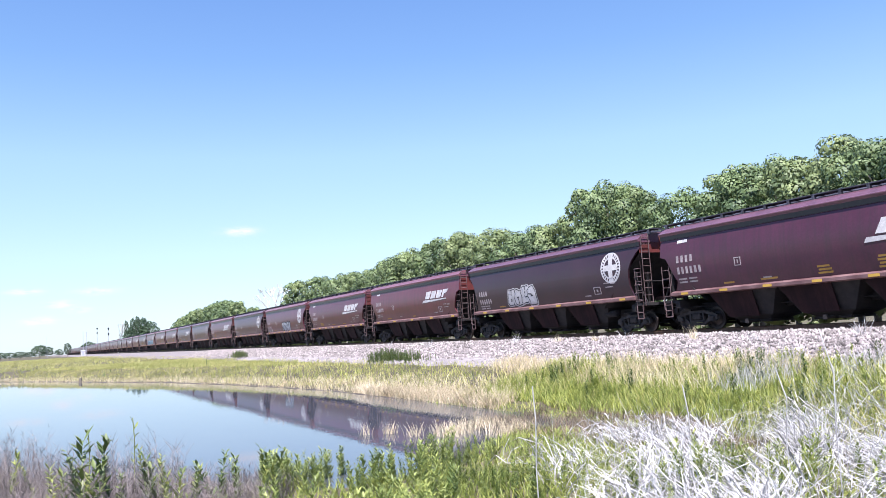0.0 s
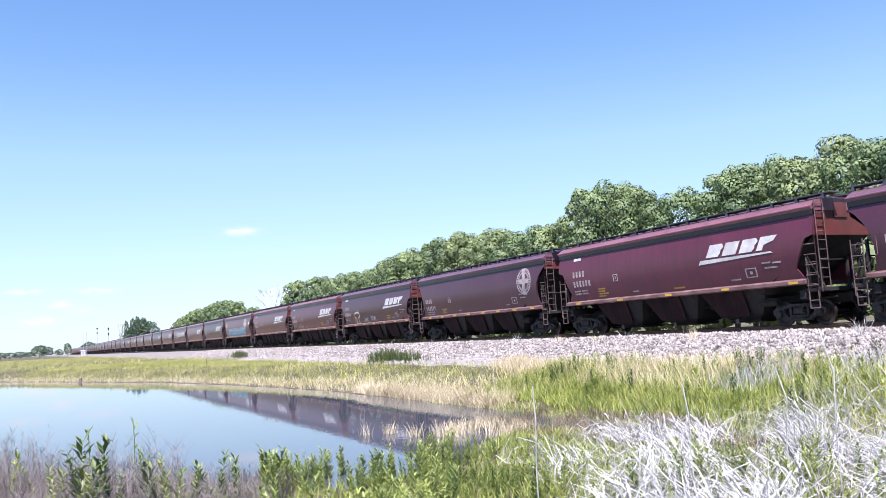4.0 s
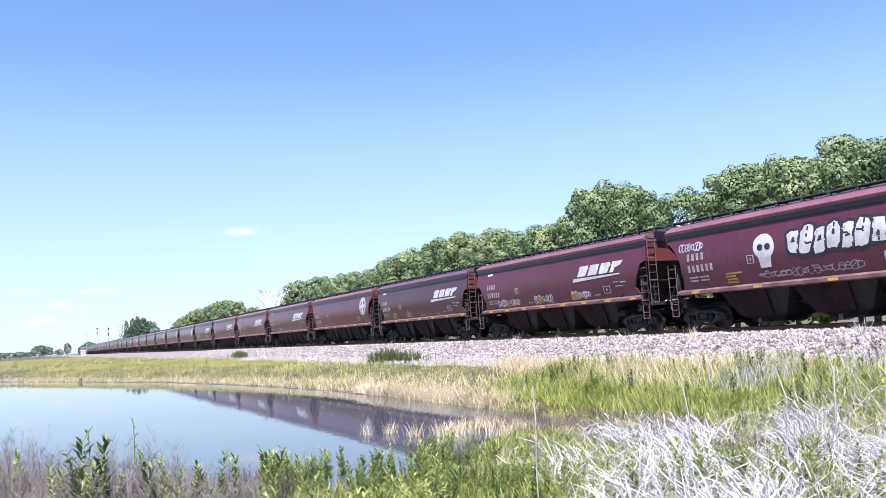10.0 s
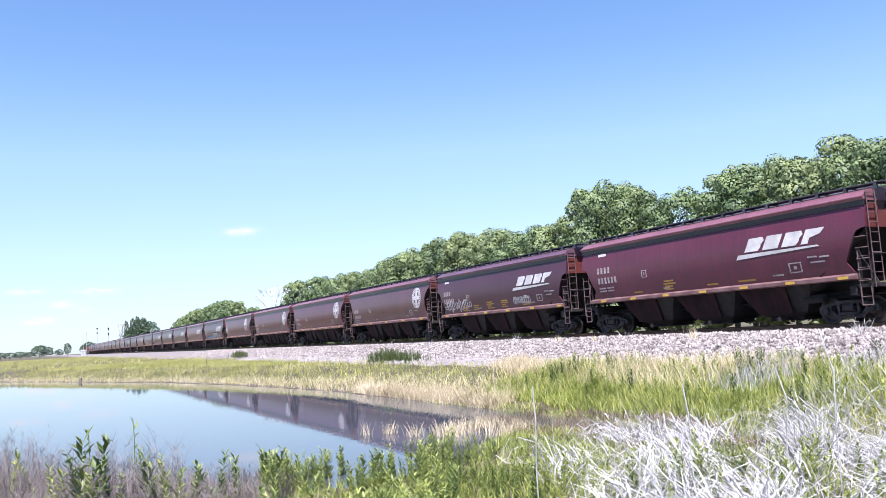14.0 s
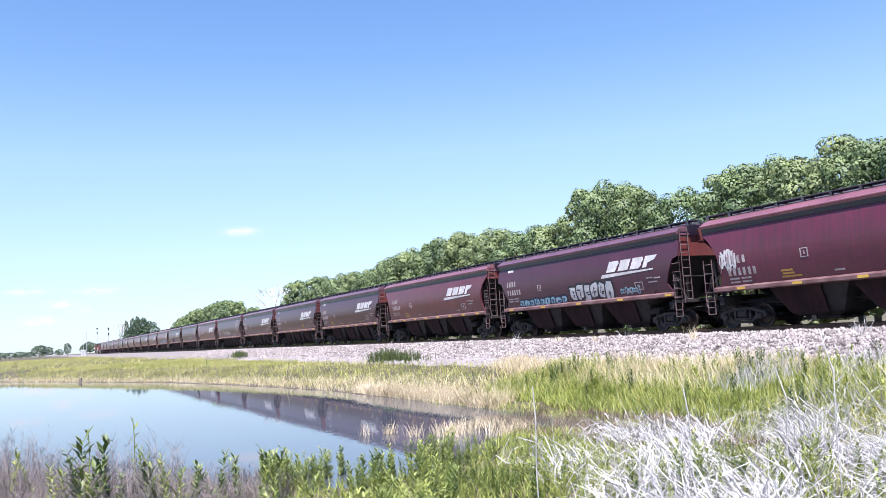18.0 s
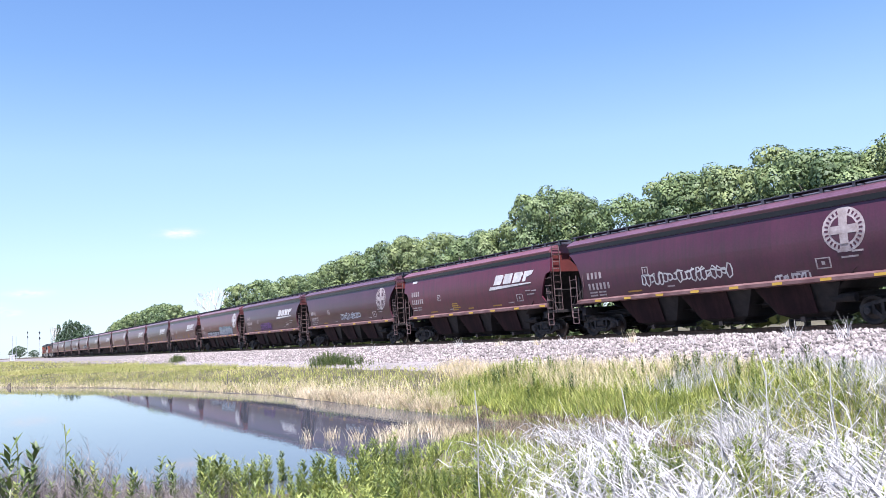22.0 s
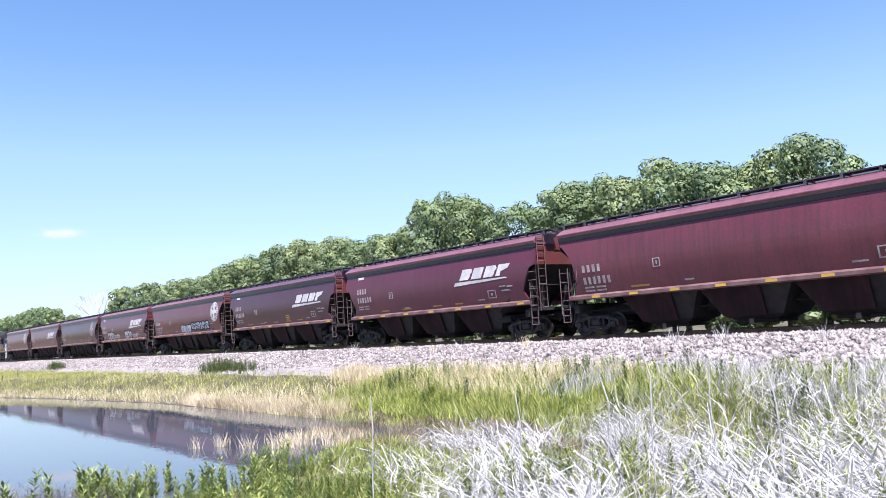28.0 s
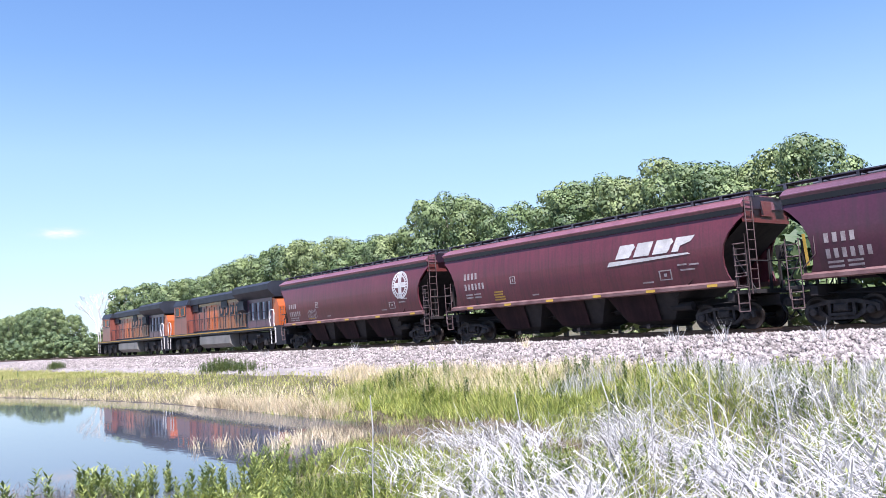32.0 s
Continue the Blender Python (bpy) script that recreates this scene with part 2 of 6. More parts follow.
# ---- mesh helpers ----
class Shape:
    """Collects vertices and faces of one mesh."""

    def __init__(self):
        self.v, self.f = [], []

    def add(self, verts, faces):
        k = len(self.v)
        self.v += [tuple(p) for p in verts]
        self.f += [tuple(i + k for i in f) for f in faces]
        return self

    def box(self, x0, x1, y0, y1, z0, z1, b=0.0):
        """A box; b chamfers its upright and long edges in the y-z section."""
        if not b:
            p = [(x, y, z) for x in (x0, x1) for y in (y0, y1) for z in (z0, z1)]
            return self.add(p, [(0, 1, 3, 2), (4, 6, 7, 5), (0, 4, 5, 1), (2, 3, 7, 6), (0, 2, 6, 4), (1, 5, 7, 3)])
        sec = [(y0 + b, z0), (y1 - b, z0), (y1, z0 + b), (y1, z1 - b), (y1 - b, z1), (y0 + b, z1), (y0, z1 - b), (y0, z0 + b)]
        return self.sweep(sec, x0, x1)

    def sweep(self, sec, x0, x1):
        """A section of (y, z) points swept along x."""
        n = len(sec)
        v = [(x0, y, z) for y, z in sec] + [(x1, y, z) for y, z in sec]
        f = [(i, (i + 1) % n, n + (i + 1) % n, n + i) for i in range(n)]
        return self.add(v, f + [tuple(reversed(range(n))), tuple(range(n, 2 * n))])

    def plate(self, outline, y0, y1):
        """An outline of (x, z) points, thick from y0 to y1."""
        n = len(outline)
        v = [(x, y0, z) for x, z in outline] + [(x, y1, z) for x, z in outline]
        f = [(i, (i + 1) % n, n + (i + 1) % n, n + i) for i in range(n)]
        return self.add(v, f + [tuple(range(n)), tuple(reversed(range(n, 2 * n)))])

    def rod(self, a, b, r, n=6, r2=None):
        a, b = Vector(a), Vector(b)
        d = (b - a).normalized()
        u = d.orthogonal().normalized()
        w = d.cross(u)
        r2 = r if r2 is None else r2
        v = []
        for c, q in ((a, r), (b, r2)):
            v += [c + (u * math.cos(6.28318 * i / n) + w * math.sin(6.28318 * i / n)) * q for i in range(n)]
        f = [(i, (i + 1) % n, n + (i + 1) % n, n + i) for i in range(n)]
        return self.add(v, f + [tuple(reversed(range(n))), tuple(range(n, 2 * n))])

    def path(self, pts, r, n=5):
        for a, b in zip(pts, pts[1:]):
            self.rod(a, b, r, n)
        return self

    def lathe(self, c, axis, prof, n=20):
        """Profile of (radius, along) points turned about the axis 'x', 'y' or 'z' through c."""
        k = len(prof)
        v = []
        for i in range(n):
            ca, sa = math.cos(6.28318 * i / n), math.sin(6.28318 * i / n)
            for r, h in prof:
                p = {"x": (h, r * ca, r * sa), "y": (r * ca, h, r * sa), "z": (r * ca, r * sa, h)}[axis]
                v.append((c[0] + p[0], c[1] + p[1], c[2] + p[2]))
        f = [(i * k + j, ((i + 1) % n) * k + j, ((i + 1) % n) * k + j + 1, i * k + j + 1) for i in range(n) for j in range(k - 1)]
        return self.add(v, f)

    def mesh(self, name, material, smooth=False):
        me = bpy.data.meshes.new(name)
        me.from_pydata(self.v, [], self.f)
        me.materials.append(material)
        bm = bmesh.new()
        bm.from_mesh(me)
        bmesh.ops.recalc_face_normals(bm, faces=bm.faces)
        bm.to_mesh(me)
        bm.free()
        if smooth:
            me.polygons.foreach_set("use_smooth", [True] * len(me.polygons))
        return me


def part(name, shape, material, parent, label="", smooth=False):
    ob = new(name, shape.mesh(name, material, smooth))
    ob.parent = parent
    if label:
        ob["label"] = label
    return ob


def same(ob, parent, x=0.0, y=0.0, z=0.0, rz=0.0):
    """Another part on the same mesh."""
    o = new(ob.name.split(".")[0], ob.data)
    o.parent = parent
    o.matrix_basis = pose(x, y, z, 0, 0, rz)
    if "kind" in ob:
        o["kind"] = ob["kind"]
    for c in ob.children:
        o2 = new(c.name.split(".")[0], c.data)
        o2.parent, o2.matrix_basis = o, c.matrix_basis
    return o


def quick(name, verts, faces, material, smooth=False):
    """A large mesh from arrays of vertices and of equal-sided faces."""
    me = bpy.data.meshes.new(name)
    verts, faces = np.asarray(verts, np.float32), np.asarray(faces, np.int32)
    k = faces.shape[1]
    me.vertices.add(len(verts))
    me.vertices.foreach_set("co", verts.ravel())
    me.loops.add(faces.size)
    me.loops.foreach_set("vertex_index", faces.ravel())
    me.polygons.add(len(faces))
    me.polygons.foreach_set("loop_start", np.arange(0, faces.size, k, dtype=np.int32))
    if smooth:
        me.polygons.foreach_set("use_smooth", np.ones(len(faces), bool))
    me.update(calc_edges=True)
    me.materials.append(material)
    return me


# ---- ground, pond, track bed ----
YC = 26.86                      # centre line of the track
RAILTOP = 2.0
POND = np.array([(-14.2, 12.9), (-17.5, 13.2), (-23.9, 13.2), (-31, 13.2), (-38.5, 13.2), (-45.6, 12.4), (-54.5, 11.1), (-66.6, 8.6), (-77, 5.2), (-92, 0.5),
                 (-105, -4.2), (-140, -18), (-120, -45), (-55, -22), (-29, -4.0), (-20.5, -0.4), (-15.6, 2.2), (-13.9, 4.6), (-14.3, 7.2), (-16.4, 9.4), (-17.6, 11.2), (-15.0, 12.2)])


def shore(x, y):
    """Distance to the pond's edge, negative over the water."""
    p = np.stack([np.asarray(x, float), np.asarray(y, float)], -1)
    best, inside = np.full(p.shape[:-1], 1e9), np.zeros(p.shape[:-1], bool)
    for a, b in zip(POND, np.roll(POND, -1, 0)):
        d = b - a
        t = np.clip(((p - a) @ d) / (d @ d), 0, 1)
        best = np.minimum(best, np.linalg.norm(p - a - t[..., None] * d, axis=-1))
        cross = (a[1] > p[..., 1]) != (b[1] > p[..., 1])
        with np.errstate(divide="ignore", invalid="ignore"):
            xi = a[0] + (p[..., 1] - a[1]) * d[0] / d[1]
        inside ^= cross & (p[..., 0] < xi)
    return np.where(inside, -best, best)


def wave(x, y, s, seed=0.0):
    """A cheap smooth unevenness between -1 and 1."""
    return (np.sin(x * s + seed) * np.cos(y * s * 1.3 + seed * 2) + 0.6 * np.sin(x * s * 2.3 + y * s * 1.7 + seed * 3)
            + 0.4 * np.cos(x * s * 4.1 - y * s * 3.7 + seed)) / 2


def height(x, y):
    x, y = np.asarray(x, float), np.asarray(y, float)
    sd = shore(x, y)
    near = np.interp(sd, [0, 5, 9, 13, 16], [0.02, 0.14, 0.38, 0.8, 0.98])
    far = np.minimum(0.9, 0.02 + 0.21 * sd)
    side = np.clip((y - 13.0) / 2 + np.clip(-20 - x, 0, 10) * (y > np.minimum(8.0, 6.0 + 0.35 * (x + 60))), 0, 1)
    base = np.where(sd > 0, near + (far - near) * side, np.maximum(-0.7, 0.3 * sd))
    base = base + np.where(sd > 0.3, 0.04 * wave(x, y, 0.9), 0)
    a = np.abs(y - YC)
    berm = np.where(a < 2.9, 1.76, 1.76 - 0.122 * (a - 2.9))
    berm = np.where((y > YC) & (a > 2.9), 1.76 - 0.3 * (a - 2.9), berm)
    berm = berm - 0.25 * np.clip(17.4 - y, 0, 50)
    return np.maximum(base, np.maximum(berm, -5))


def axis(lo, hi, step, far, grow=1.25):
    """Even steps from lo to hi, then growing ones out to far on both sides."""
    out = list(np.arange(lo, hi + step / 2, step))
    s, p = step, hi
    while p < far:
        s *= grow
        p += s
        out.append(p)
    s, p, left = step, lo, []
    while p > -far:
        s *= grow
        p -= s
        left.append(p)
    return np.array(left[::-1] + out)


def sheet(xs, ys, zf):
    gx, gy = np.meshgrid(xs, ys, indexing="ij")
    v = np.stack([gx, gy, zf(gx, gy)], -1).reshape(-1, 3)
    i, j = np.meshgrid(np.arange(len(xs) - 1), np.arange(len(ys) - 1), indexing="ij")
    k = (i * len(ys) + j).ravel()
    return v, np.stack([k, k + len(ys), k + len(ys) + 1, k + 1], -1)


ground = new("ground", quick("ground", *sheet(axis(-125, 12, 0.7, 3800), axis(-40, 48, 0.7, 3800), height), SOIL, True))
tagged(ground, "brown earth under grass, sloping to the pond", "ground", kind="structure")

pond = new("pond_water", quick("pond_water", *sheet(np.linspace(-150, -12, 40), np.linspace(-50, 16, 30), lambda x, y: x * 0), water, True))
tagged(pond, "still blue pond water mirroring the sky and train", "water", kind="structure")


def bed_height(x, y):
    return height(x, y) + 0.035 + 0.035 * wave(x, y, 5.0) * (np.abs(x + 40) < 60) - 0.4 * np.clip(17.6 + 0.35 * wave(x, y * 0, 0.7) - y, 0, 1) ** 1.0


bed = new("ballast_bed", quick("ballast_bed", *sheet(axis(-110, 12, 0.35, 2500, 1.3), np.arange(16.8, 33.0, 0.35), bed_height), BALLAST, True))
tagged(bed, "pale pinkish-grey crushed stone ballast shoulder", "ballast", kind="structure")

def toe_height(x, y):
    edge = np.minimum(y - 17.35 - 0.3 * wave(x, y * 0, 0.6), 19.15 + 0.35 * wave(x, y * 0 + 3, 0.8) - y)
    return bed_height(x, y) + np.clip(edge * 0.3, -0.12, 0.045)


gravel = new("gravel_strip", quick("gravel_strip", *sheet(np.arange(-80, 12, 0.4), np.arange(17.0, 19.8, 0.2), toe_height), GRAVEL, True))
tagged(gravel, "pale fine gravel spilled along the foot of the ballast", "gravel", kind="structure")

# a low dark lip of mud where the far bank meets the water
line = []
for (x0, y0), (x1, y1) in zip(POND[3:11], POND[4:12]):
    for k in range(14):
        line.append((x0 + (x1 - x0) * k / 14, y0 + (y1 - y0) * k / 14))
line = np.array(line)
line[:, 1] += 0.10 * wave(line[:, 0], line[:, 0] * 0, 0.9) - 0.05
rim = [(-0.12, -0.25), (-0.10, 0.01), (0.05, 0.02), (0.3, 0.02), (0.5, -0.1)]
v = np.array([(x, y + dy, dz + (0.015 * math.sin(x * 2.1) if dz > 0 else 0)) for x, y in line for dy, dz in rim])
f = [(5 * i + j, 5 * i + j + 1, 5 * i + j + 6, 5 * i + j + 5) for i in range(len(line) - 1) for j in range(4)]
tagged(new("mud_bank", quick("mud_bank", v, f, MUD, True)), "dark wet mud lip along the pond's far shore", "bank", kind="structure")

rails = tagged(new("railway_track"), "steel rails on dark wooden ties in ballast", "track", kind="structure")
rail_sec = [(-0.07, -0.17), (0.07, -0.17), (0.07, -0.155), (0.01, -0.135), (0.01, -0.045), (0.036, -0.035), (0.036, -0.005), (0.03, 0), (-0.03, 0),
            (-0.036, -0.005), (-0.036, -0.035), (-0.01, -0.045), (-0.01, -0.135), (-0.07, -0.155)]
r0 = part("rail", Shape().sweep(rail_sec, -2200, 300), RAIL, rails)
r0.location = (0, YC - 0.755, RAILTOP)
same(r0, rails, 0, YC + 0.755, RAILTOP)
t0 = part("tie", Shape().box(-0.115, 0.115, -1.3, 1.3, -0.12, 0.05, 0.02), TIE, rails)
t0.location = (8, YC, RAILTOP - 0.215)
for i in range(1, 260):
    same(t0, rails, 8 - 0.55 * i, YC + 0.02 * math.sin(i * 2.1), RAILTOP - 0.215, 0.6 * math.sin(i * 1.7))

# ---- the train ----
PASS = [(0, -28.63), (1, -3.96), (2, 21.66), (3, 46.29), (6, 120.1), (7, 145.8), (8, 170.4), (9, 194.93), (10, 218.78), (11, 243.28), (12, 267.7),
        (13, 293.43), (14, 317.68), (17, 391.29), (18, 415.94), (19, 440.62), (20, 466.25), (21, 490.9), (22, 515.45), (23, 539.98), (24, 564.55),
        (25, 590.02), (28, 663.07), (29, 687.24), (30, 712.48), (31, 736.6), (32, 761.18)]
LENGTH = {"c": 18.2, "r": 18.2, "w": 17.5, "v": 17.0, "q": 17.5}      # coupler to coupler, by type


def lerp(table, x):
    return float(np.interp(x, [a for a, b in table], [b for a, b in table]))


ANGULAR = [(1.69, 7.46), (1.92, 7.32), (2.12, 7.18), (2.6, 7.42), (3.1, 7.68), (3.2, 7.76), (3.3, 8.1), (4.23, 8.1)]
ROUND = [(1.69, 7.40), (1.95, 7.28), (2.25, 7.22), (2.6, 7.22), (3.0, 7.30), (3.4, 7.52), (3.75, 7.86), (3.92, 8.1), (4.23, 8.1)]


def half_width(z):
    """The side sheets bulge: widest at mid height."""
    u = (z - 1.69) / 2.54
    return 1.435 + 0.235 * math.sin(math.pi * min(1, max(0, u * 0.9 + 0.05)))


def hug(shape, lift):
    """Lays a flat shape, whose y runs from its back at 0, on the curved side sheet."""
    shape.v = [(x, y - half_width(z) - lift, z) for x, y, z in shape.v]
    return shape


def truck(parent, x):
    """A two-axle truck: side frames with springs, bolster, wheel sets."""
    t = part("truck", Shape().box(-0.22, 0.22, -1.15, 1.15, 0.42, 0.72, 0.05).box(-0.35, 0.35, -0.4, 0.4, 0.5, 0.86, 0.04), STEEL, parent)
    t.location = (x, 0, 0)
    f = Shape().plate([(-1.18, 0.40), (-1.18, 0.62), (-0.95, 0.70), (-0.45, 0.82), (0.45, 0.82), (0.95, 0.70), (1.18, 0.62), (1.18, 0.40), (1.08, 0.40), (1.06, 0.55), (0.9, 0.59),
                       (0.42, 0.70), (-0.42, 0.70), (-0.9, 0.59), (-1.06, 0.55), (-1.08, 0.40)], -1.12, -0.98)
    f.plate([(-0.74, 0.50), (-0.74, 0.36), (-0.44, 0.18), (0.44, 0.18), (0.74, 0.36), (0.74, 0.50), (0.66, 0.50), (0.42, 0.28), (-0.42, 0.28), (-0.66, 0.50)], -1.12, -0.98)
    for sx in (-1, 1):
        f.box(min(sx * 0.34, sx * 0.44), max(sx * 0.34, sx * 0.44), -1.115, -0.985, 0.25, 0.72)
        f.box(min(sx * 0.66, sx * 0.76), max(sx * 0.66, sx * 0.76), -1.115, -0.985, 0.36, 0.62)
    f.plate([(-0.40, 0.30), (0.40, 0.30), (0.40, 0.40), (-0.40, 0.40)], -1.16, -1.10)
    for cx in (-0.91, 0.91):
        f.lathe((cx, -1.05, 0.455), "y", [(0.0, -0.13), (0.11, -0.13), (0.14, -0.09), (0.14, 0.1)], 12)
    f0 = part("side_frame", f, STEEL, t)
    same(f0, t, 0, 0, 0, 180)
    s = Shape()
    for sx in (-0.22, 0.0, 0.22):
        for k in range(3):
            s.lathe((sx, -1.07, 0.33 + 0.1 * k), "z", [(0.06, 0), (0.095, 0.04), (0.06, 0.08)], 6)
    s0 = part("spring_pack", s, UNDER, t)
    s0["kind"] = "stuff"
    same(s0, t, 0, 0, 0, 180)
    w = Shape()
    for sy in (-1, 1):
        w.lathe((0, sy * 0.755, 0.457), "y", [(0.09, -0.09 * sy), (0.16, -0.07 * sy), (0.34, -0.02 * sy), (0.39, -0.06 * sy), (0.455, -0.065 * sy),
                                             (0.457, 0.04 * sy), (0.49, 0.055 * sy), (0.48, 0.075 * sy), (0.39, 0.07 * sy), (0.30, 0.03 * sy), (0.09, 0.05 * sy)], 18)
    w.rod((0, -1.05, 0.457), (0, 1.05, 0.457), 0.08, 10)
    w0 = part("wheel_set", w, WHEEL, t, smooth=False)
    w0.location = (-0.89, 0, 0)
    same(w0, t, 0.89)
    part("brake_beam", Shape().rod((-0.45, -0.8, 0.36), (-0.45, 0.8, 0.36), 0.035).rod((0.45, -0.8, 0.36), (0.45, 0.8, 0.36), 0.035)
         .box(-1.3, 1.3, -0.06, -0.01, 0.32, 0.38), UNDER, t)
    return t


def ladder(x, y, z0, z1, width, steps, along="x", r=0.016):
    s = Shape()
    dx, dy = (width, 0) if along == "x" else (0, width)
    for k in (0, 1):
        s.rod((x + dx * k, y + dy * k, z0), (x + dx * k, y + dy * k, z1), r * 1.25)
    for i in range(steps):
        z = z0 + (i + 0.5) * (z1 - z0) / steps
        s.rod((x, y, z), (x + dx, y + dy, z), r)
    return s


def decal(x0, x1, z0, z1, y=None, lean=0.0):
    """A painted or taped oblong, on the curved side sheet or on an upright plane at y."""
    s = Shape().plate([(x0, z0), (x1, z0), (x1 + lean, z1), (x0 + lean, z1)], -0.008, 0.0)
    if y is None:
        return hug(s, 0.006)
    s.v = [(a, b + y, c) for a, b, c in s.v]
    return s


def hopper(kind):
    """A covered grain hopper; its base is on the rail tops, its near side faces -y."""
    car = new("hopper_car")
    round_sided = kind in "crq"
    sh = LENGTH[kind] / 2 - 8.82
    prof = [(z, x + sh) for z, x in (ROUND if round_sided else ANGULAR)]
    zs = sorted({round(z, 3) for z in np.linspace(1.69, 4.23, 11)} | {z for z, _ in prof})
    for sy in (-1, 1):
        body = Shape()
        cols = [-1, -0.98, -0.6, -0.2, 0.2, 0.6, 0.98, 1]
        v = [(c * lerp(prof, z), sy * half_width(z), z) for z in zs for c in cols]
        n = len(cols)
        body.add(v, [(i * n + j, i * n + j + 1, (i + 1) * n + j + 1, (i + 1) * n + j) for i in range(len(zs) - 1) for j in range(n - 1)])
        v = [(a, sy * (half_width(z) - 0.05), z) for a, b, z in v for a in [a]]
        body.add(v, [(i * n + j, i * n + j + 1, (i + 1) * n + j + 1, (i + 1) * n + j) for i in range(len(zs) - 1) for j in range(n - 1)])
        for sx in (-1, 1):      # the turned edge round the end opening
            for (za, xa), (zb, xb) in zip(prof, prof[1:]):
                ya, yb = sy * half_width(za), sy * half_width(zb)
                body.add([(sx * xa, ya, za), (sx * xb, yb, zb), (sx * xb, yb - sy * 0.09, zb), (sx * xa, ya - sy * 0.09, za)], [(0, 1, 2, 3)])
        part("side_sheet", body, MAROON, car, smooth=True)
    knee = 3.72 if round_sided else 3.28
    e1 = 8.06 + sh
    ends = Shape().add([(e1, -1.56, knee), (e1, 1.56, knee), (e1, 1.54, 4.23), (e1, 1.34, 4.55), (e1, 0.7, 4.68), (e1, -0.7, 4.68), (e1, -1.34, 4.55), (e1, -1.54, 4.23)],
                       [tuple(range(8))])
    ends.box(e1, e1 + 0.05, -0.35, 0.35, 3.95, 4.5)
    en = part("end_sheet", ends, ENDPLATE, car, "red-brown end plate")
    same(en, car, 0, 0, 0, 180)
    # near-black colour on the slope sheets paints the shade inside the end openings
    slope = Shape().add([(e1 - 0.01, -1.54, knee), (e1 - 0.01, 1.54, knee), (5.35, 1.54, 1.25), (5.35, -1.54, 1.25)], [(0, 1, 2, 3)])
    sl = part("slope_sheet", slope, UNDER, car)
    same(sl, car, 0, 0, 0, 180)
    chord = part("top_chord", Shape().sweep([(-1.45, 4.03), (-1.555, 4.04), (-1.56, 4.24), (-1.45, 4.25)], -8.1 - sh, 8.1 + sh), EAVE, car, "near-black strip under the eave")
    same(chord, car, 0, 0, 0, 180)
    roof_sec = [(-1.53, 4.20), (-1.66, 4.33), (-1.65, 4.36), (-1.58, 4.39), (-1.44, 4.49), (-1.26, 4.57), (-1.05, 4.63), (-0.7, 4.68), (0.7, 4.68), (1.05, 4.63),
                (1.26, 4.57), (1.44, 4.49), (1.58, 4.39), (1.65, 4.36), (1.66, 4.33), (1.53, 4.20)]
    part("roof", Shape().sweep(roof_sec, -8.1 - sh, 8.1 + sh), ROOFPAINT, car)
    part("hatch_trough", Shape().box(-7.6 - sh, 7.6 + sh, -0.33, 0.33, 4.66, 4.84, 0.06), BOARD, car)
    b = Shape().box(-8.5 - sh, 8.5 + sh, -1.02, -0.44, 4.80, 4.84)
    b0 = part("running_board", b, BOARD, car, "dark steel grating walkway")
    same(b0, car, 0, 1.46, 0)
    k = Shape()
    for i in range(15):
        x = -8.2 - sh + i * (16.4 + 2 * sh) / 14
        for y in (-1.0, 0.96):
            k.box(x - 0.04, x + 0.04, y - 0.06, y + 0.1, 4.60, 4.80)
        k.box(x - 0.03, x + 0.03, -1.06, 1.06, 4.77, 4.80)
    part("walkway_bracket", k, BOARD, car)["kind"] = "stuff"
    s0 = part("side_sill", Shape().sweep([(-1.69, 1.54), (-1.50, 1.50), (-1.44, 1.74), (-1.47, 1.74), (-1.69, 1.66)], -7.6 - sh, 7.6 + sh), SILL, car, "pale pinkish side sill")
    same(s0, car, 0, 0, 0, 180)
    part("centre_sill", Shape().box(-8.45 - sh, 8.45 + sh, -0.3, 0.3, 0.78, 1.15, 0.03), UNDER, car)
    # hopper bays
    first = None
    w = 3.62
    for i in range(3):
        if first is None:
            q = Shape()
            top = [(-w / 2, -1.36, 1.6), (w / 2, -1.36, 1.6), (w / 2, 1.36, 1.6), (-w / 2, 1.36, 1.6)]
            mid = [(-1.15, -0.9, 0.50), (1.15, -0.9, 0.50), (1.15, 0.9, 0.50), (-1.15, 0.9, 0.50)]
            low = [(-0.7, -0.6, 0.30), (0.7, -0.6, 0.30), (0.7, 0.6, 0.30), (-0.7, 0.6, 0.30)]
            q.add(top + mid + low, [(a + i0, (a + 1) % 4 + i0, (a + 1) % 4 + i0 + 4, a + i0 + 4) for i0 in (0, 4) for a in range(4)] + [(8, 9, 10, 11)])
            # bay bodies near-black: the shade between the side sheets is in their colour
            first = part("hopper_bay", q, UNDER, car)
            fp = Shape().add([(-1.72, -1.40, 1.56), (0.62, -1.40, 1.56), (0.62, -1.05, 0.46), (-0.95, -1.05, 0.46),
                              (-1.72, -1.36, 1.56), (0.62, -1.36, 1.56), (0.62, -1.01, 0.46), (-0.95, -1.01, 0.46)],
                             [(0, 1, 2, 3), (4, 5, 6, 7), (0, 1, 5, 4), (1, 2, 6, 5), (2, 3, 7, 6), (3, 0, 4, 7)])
            part("bay_side_sheet", fp, BAYPAINT, first, "maroon bay side sheet, darkened by grime and painted shade")
            g = Shape().box(-0.8, 0.8, -0.66, 0.66, 0.20, 0.31, 0.03).rod((0.2, -1.3, 0.27), (0.2, 1.3, 0.27), 0.05, 8).box(0.12, 0.28, -1.36, -1.28, 0.19, 0.37)
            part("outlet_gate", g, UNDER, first)
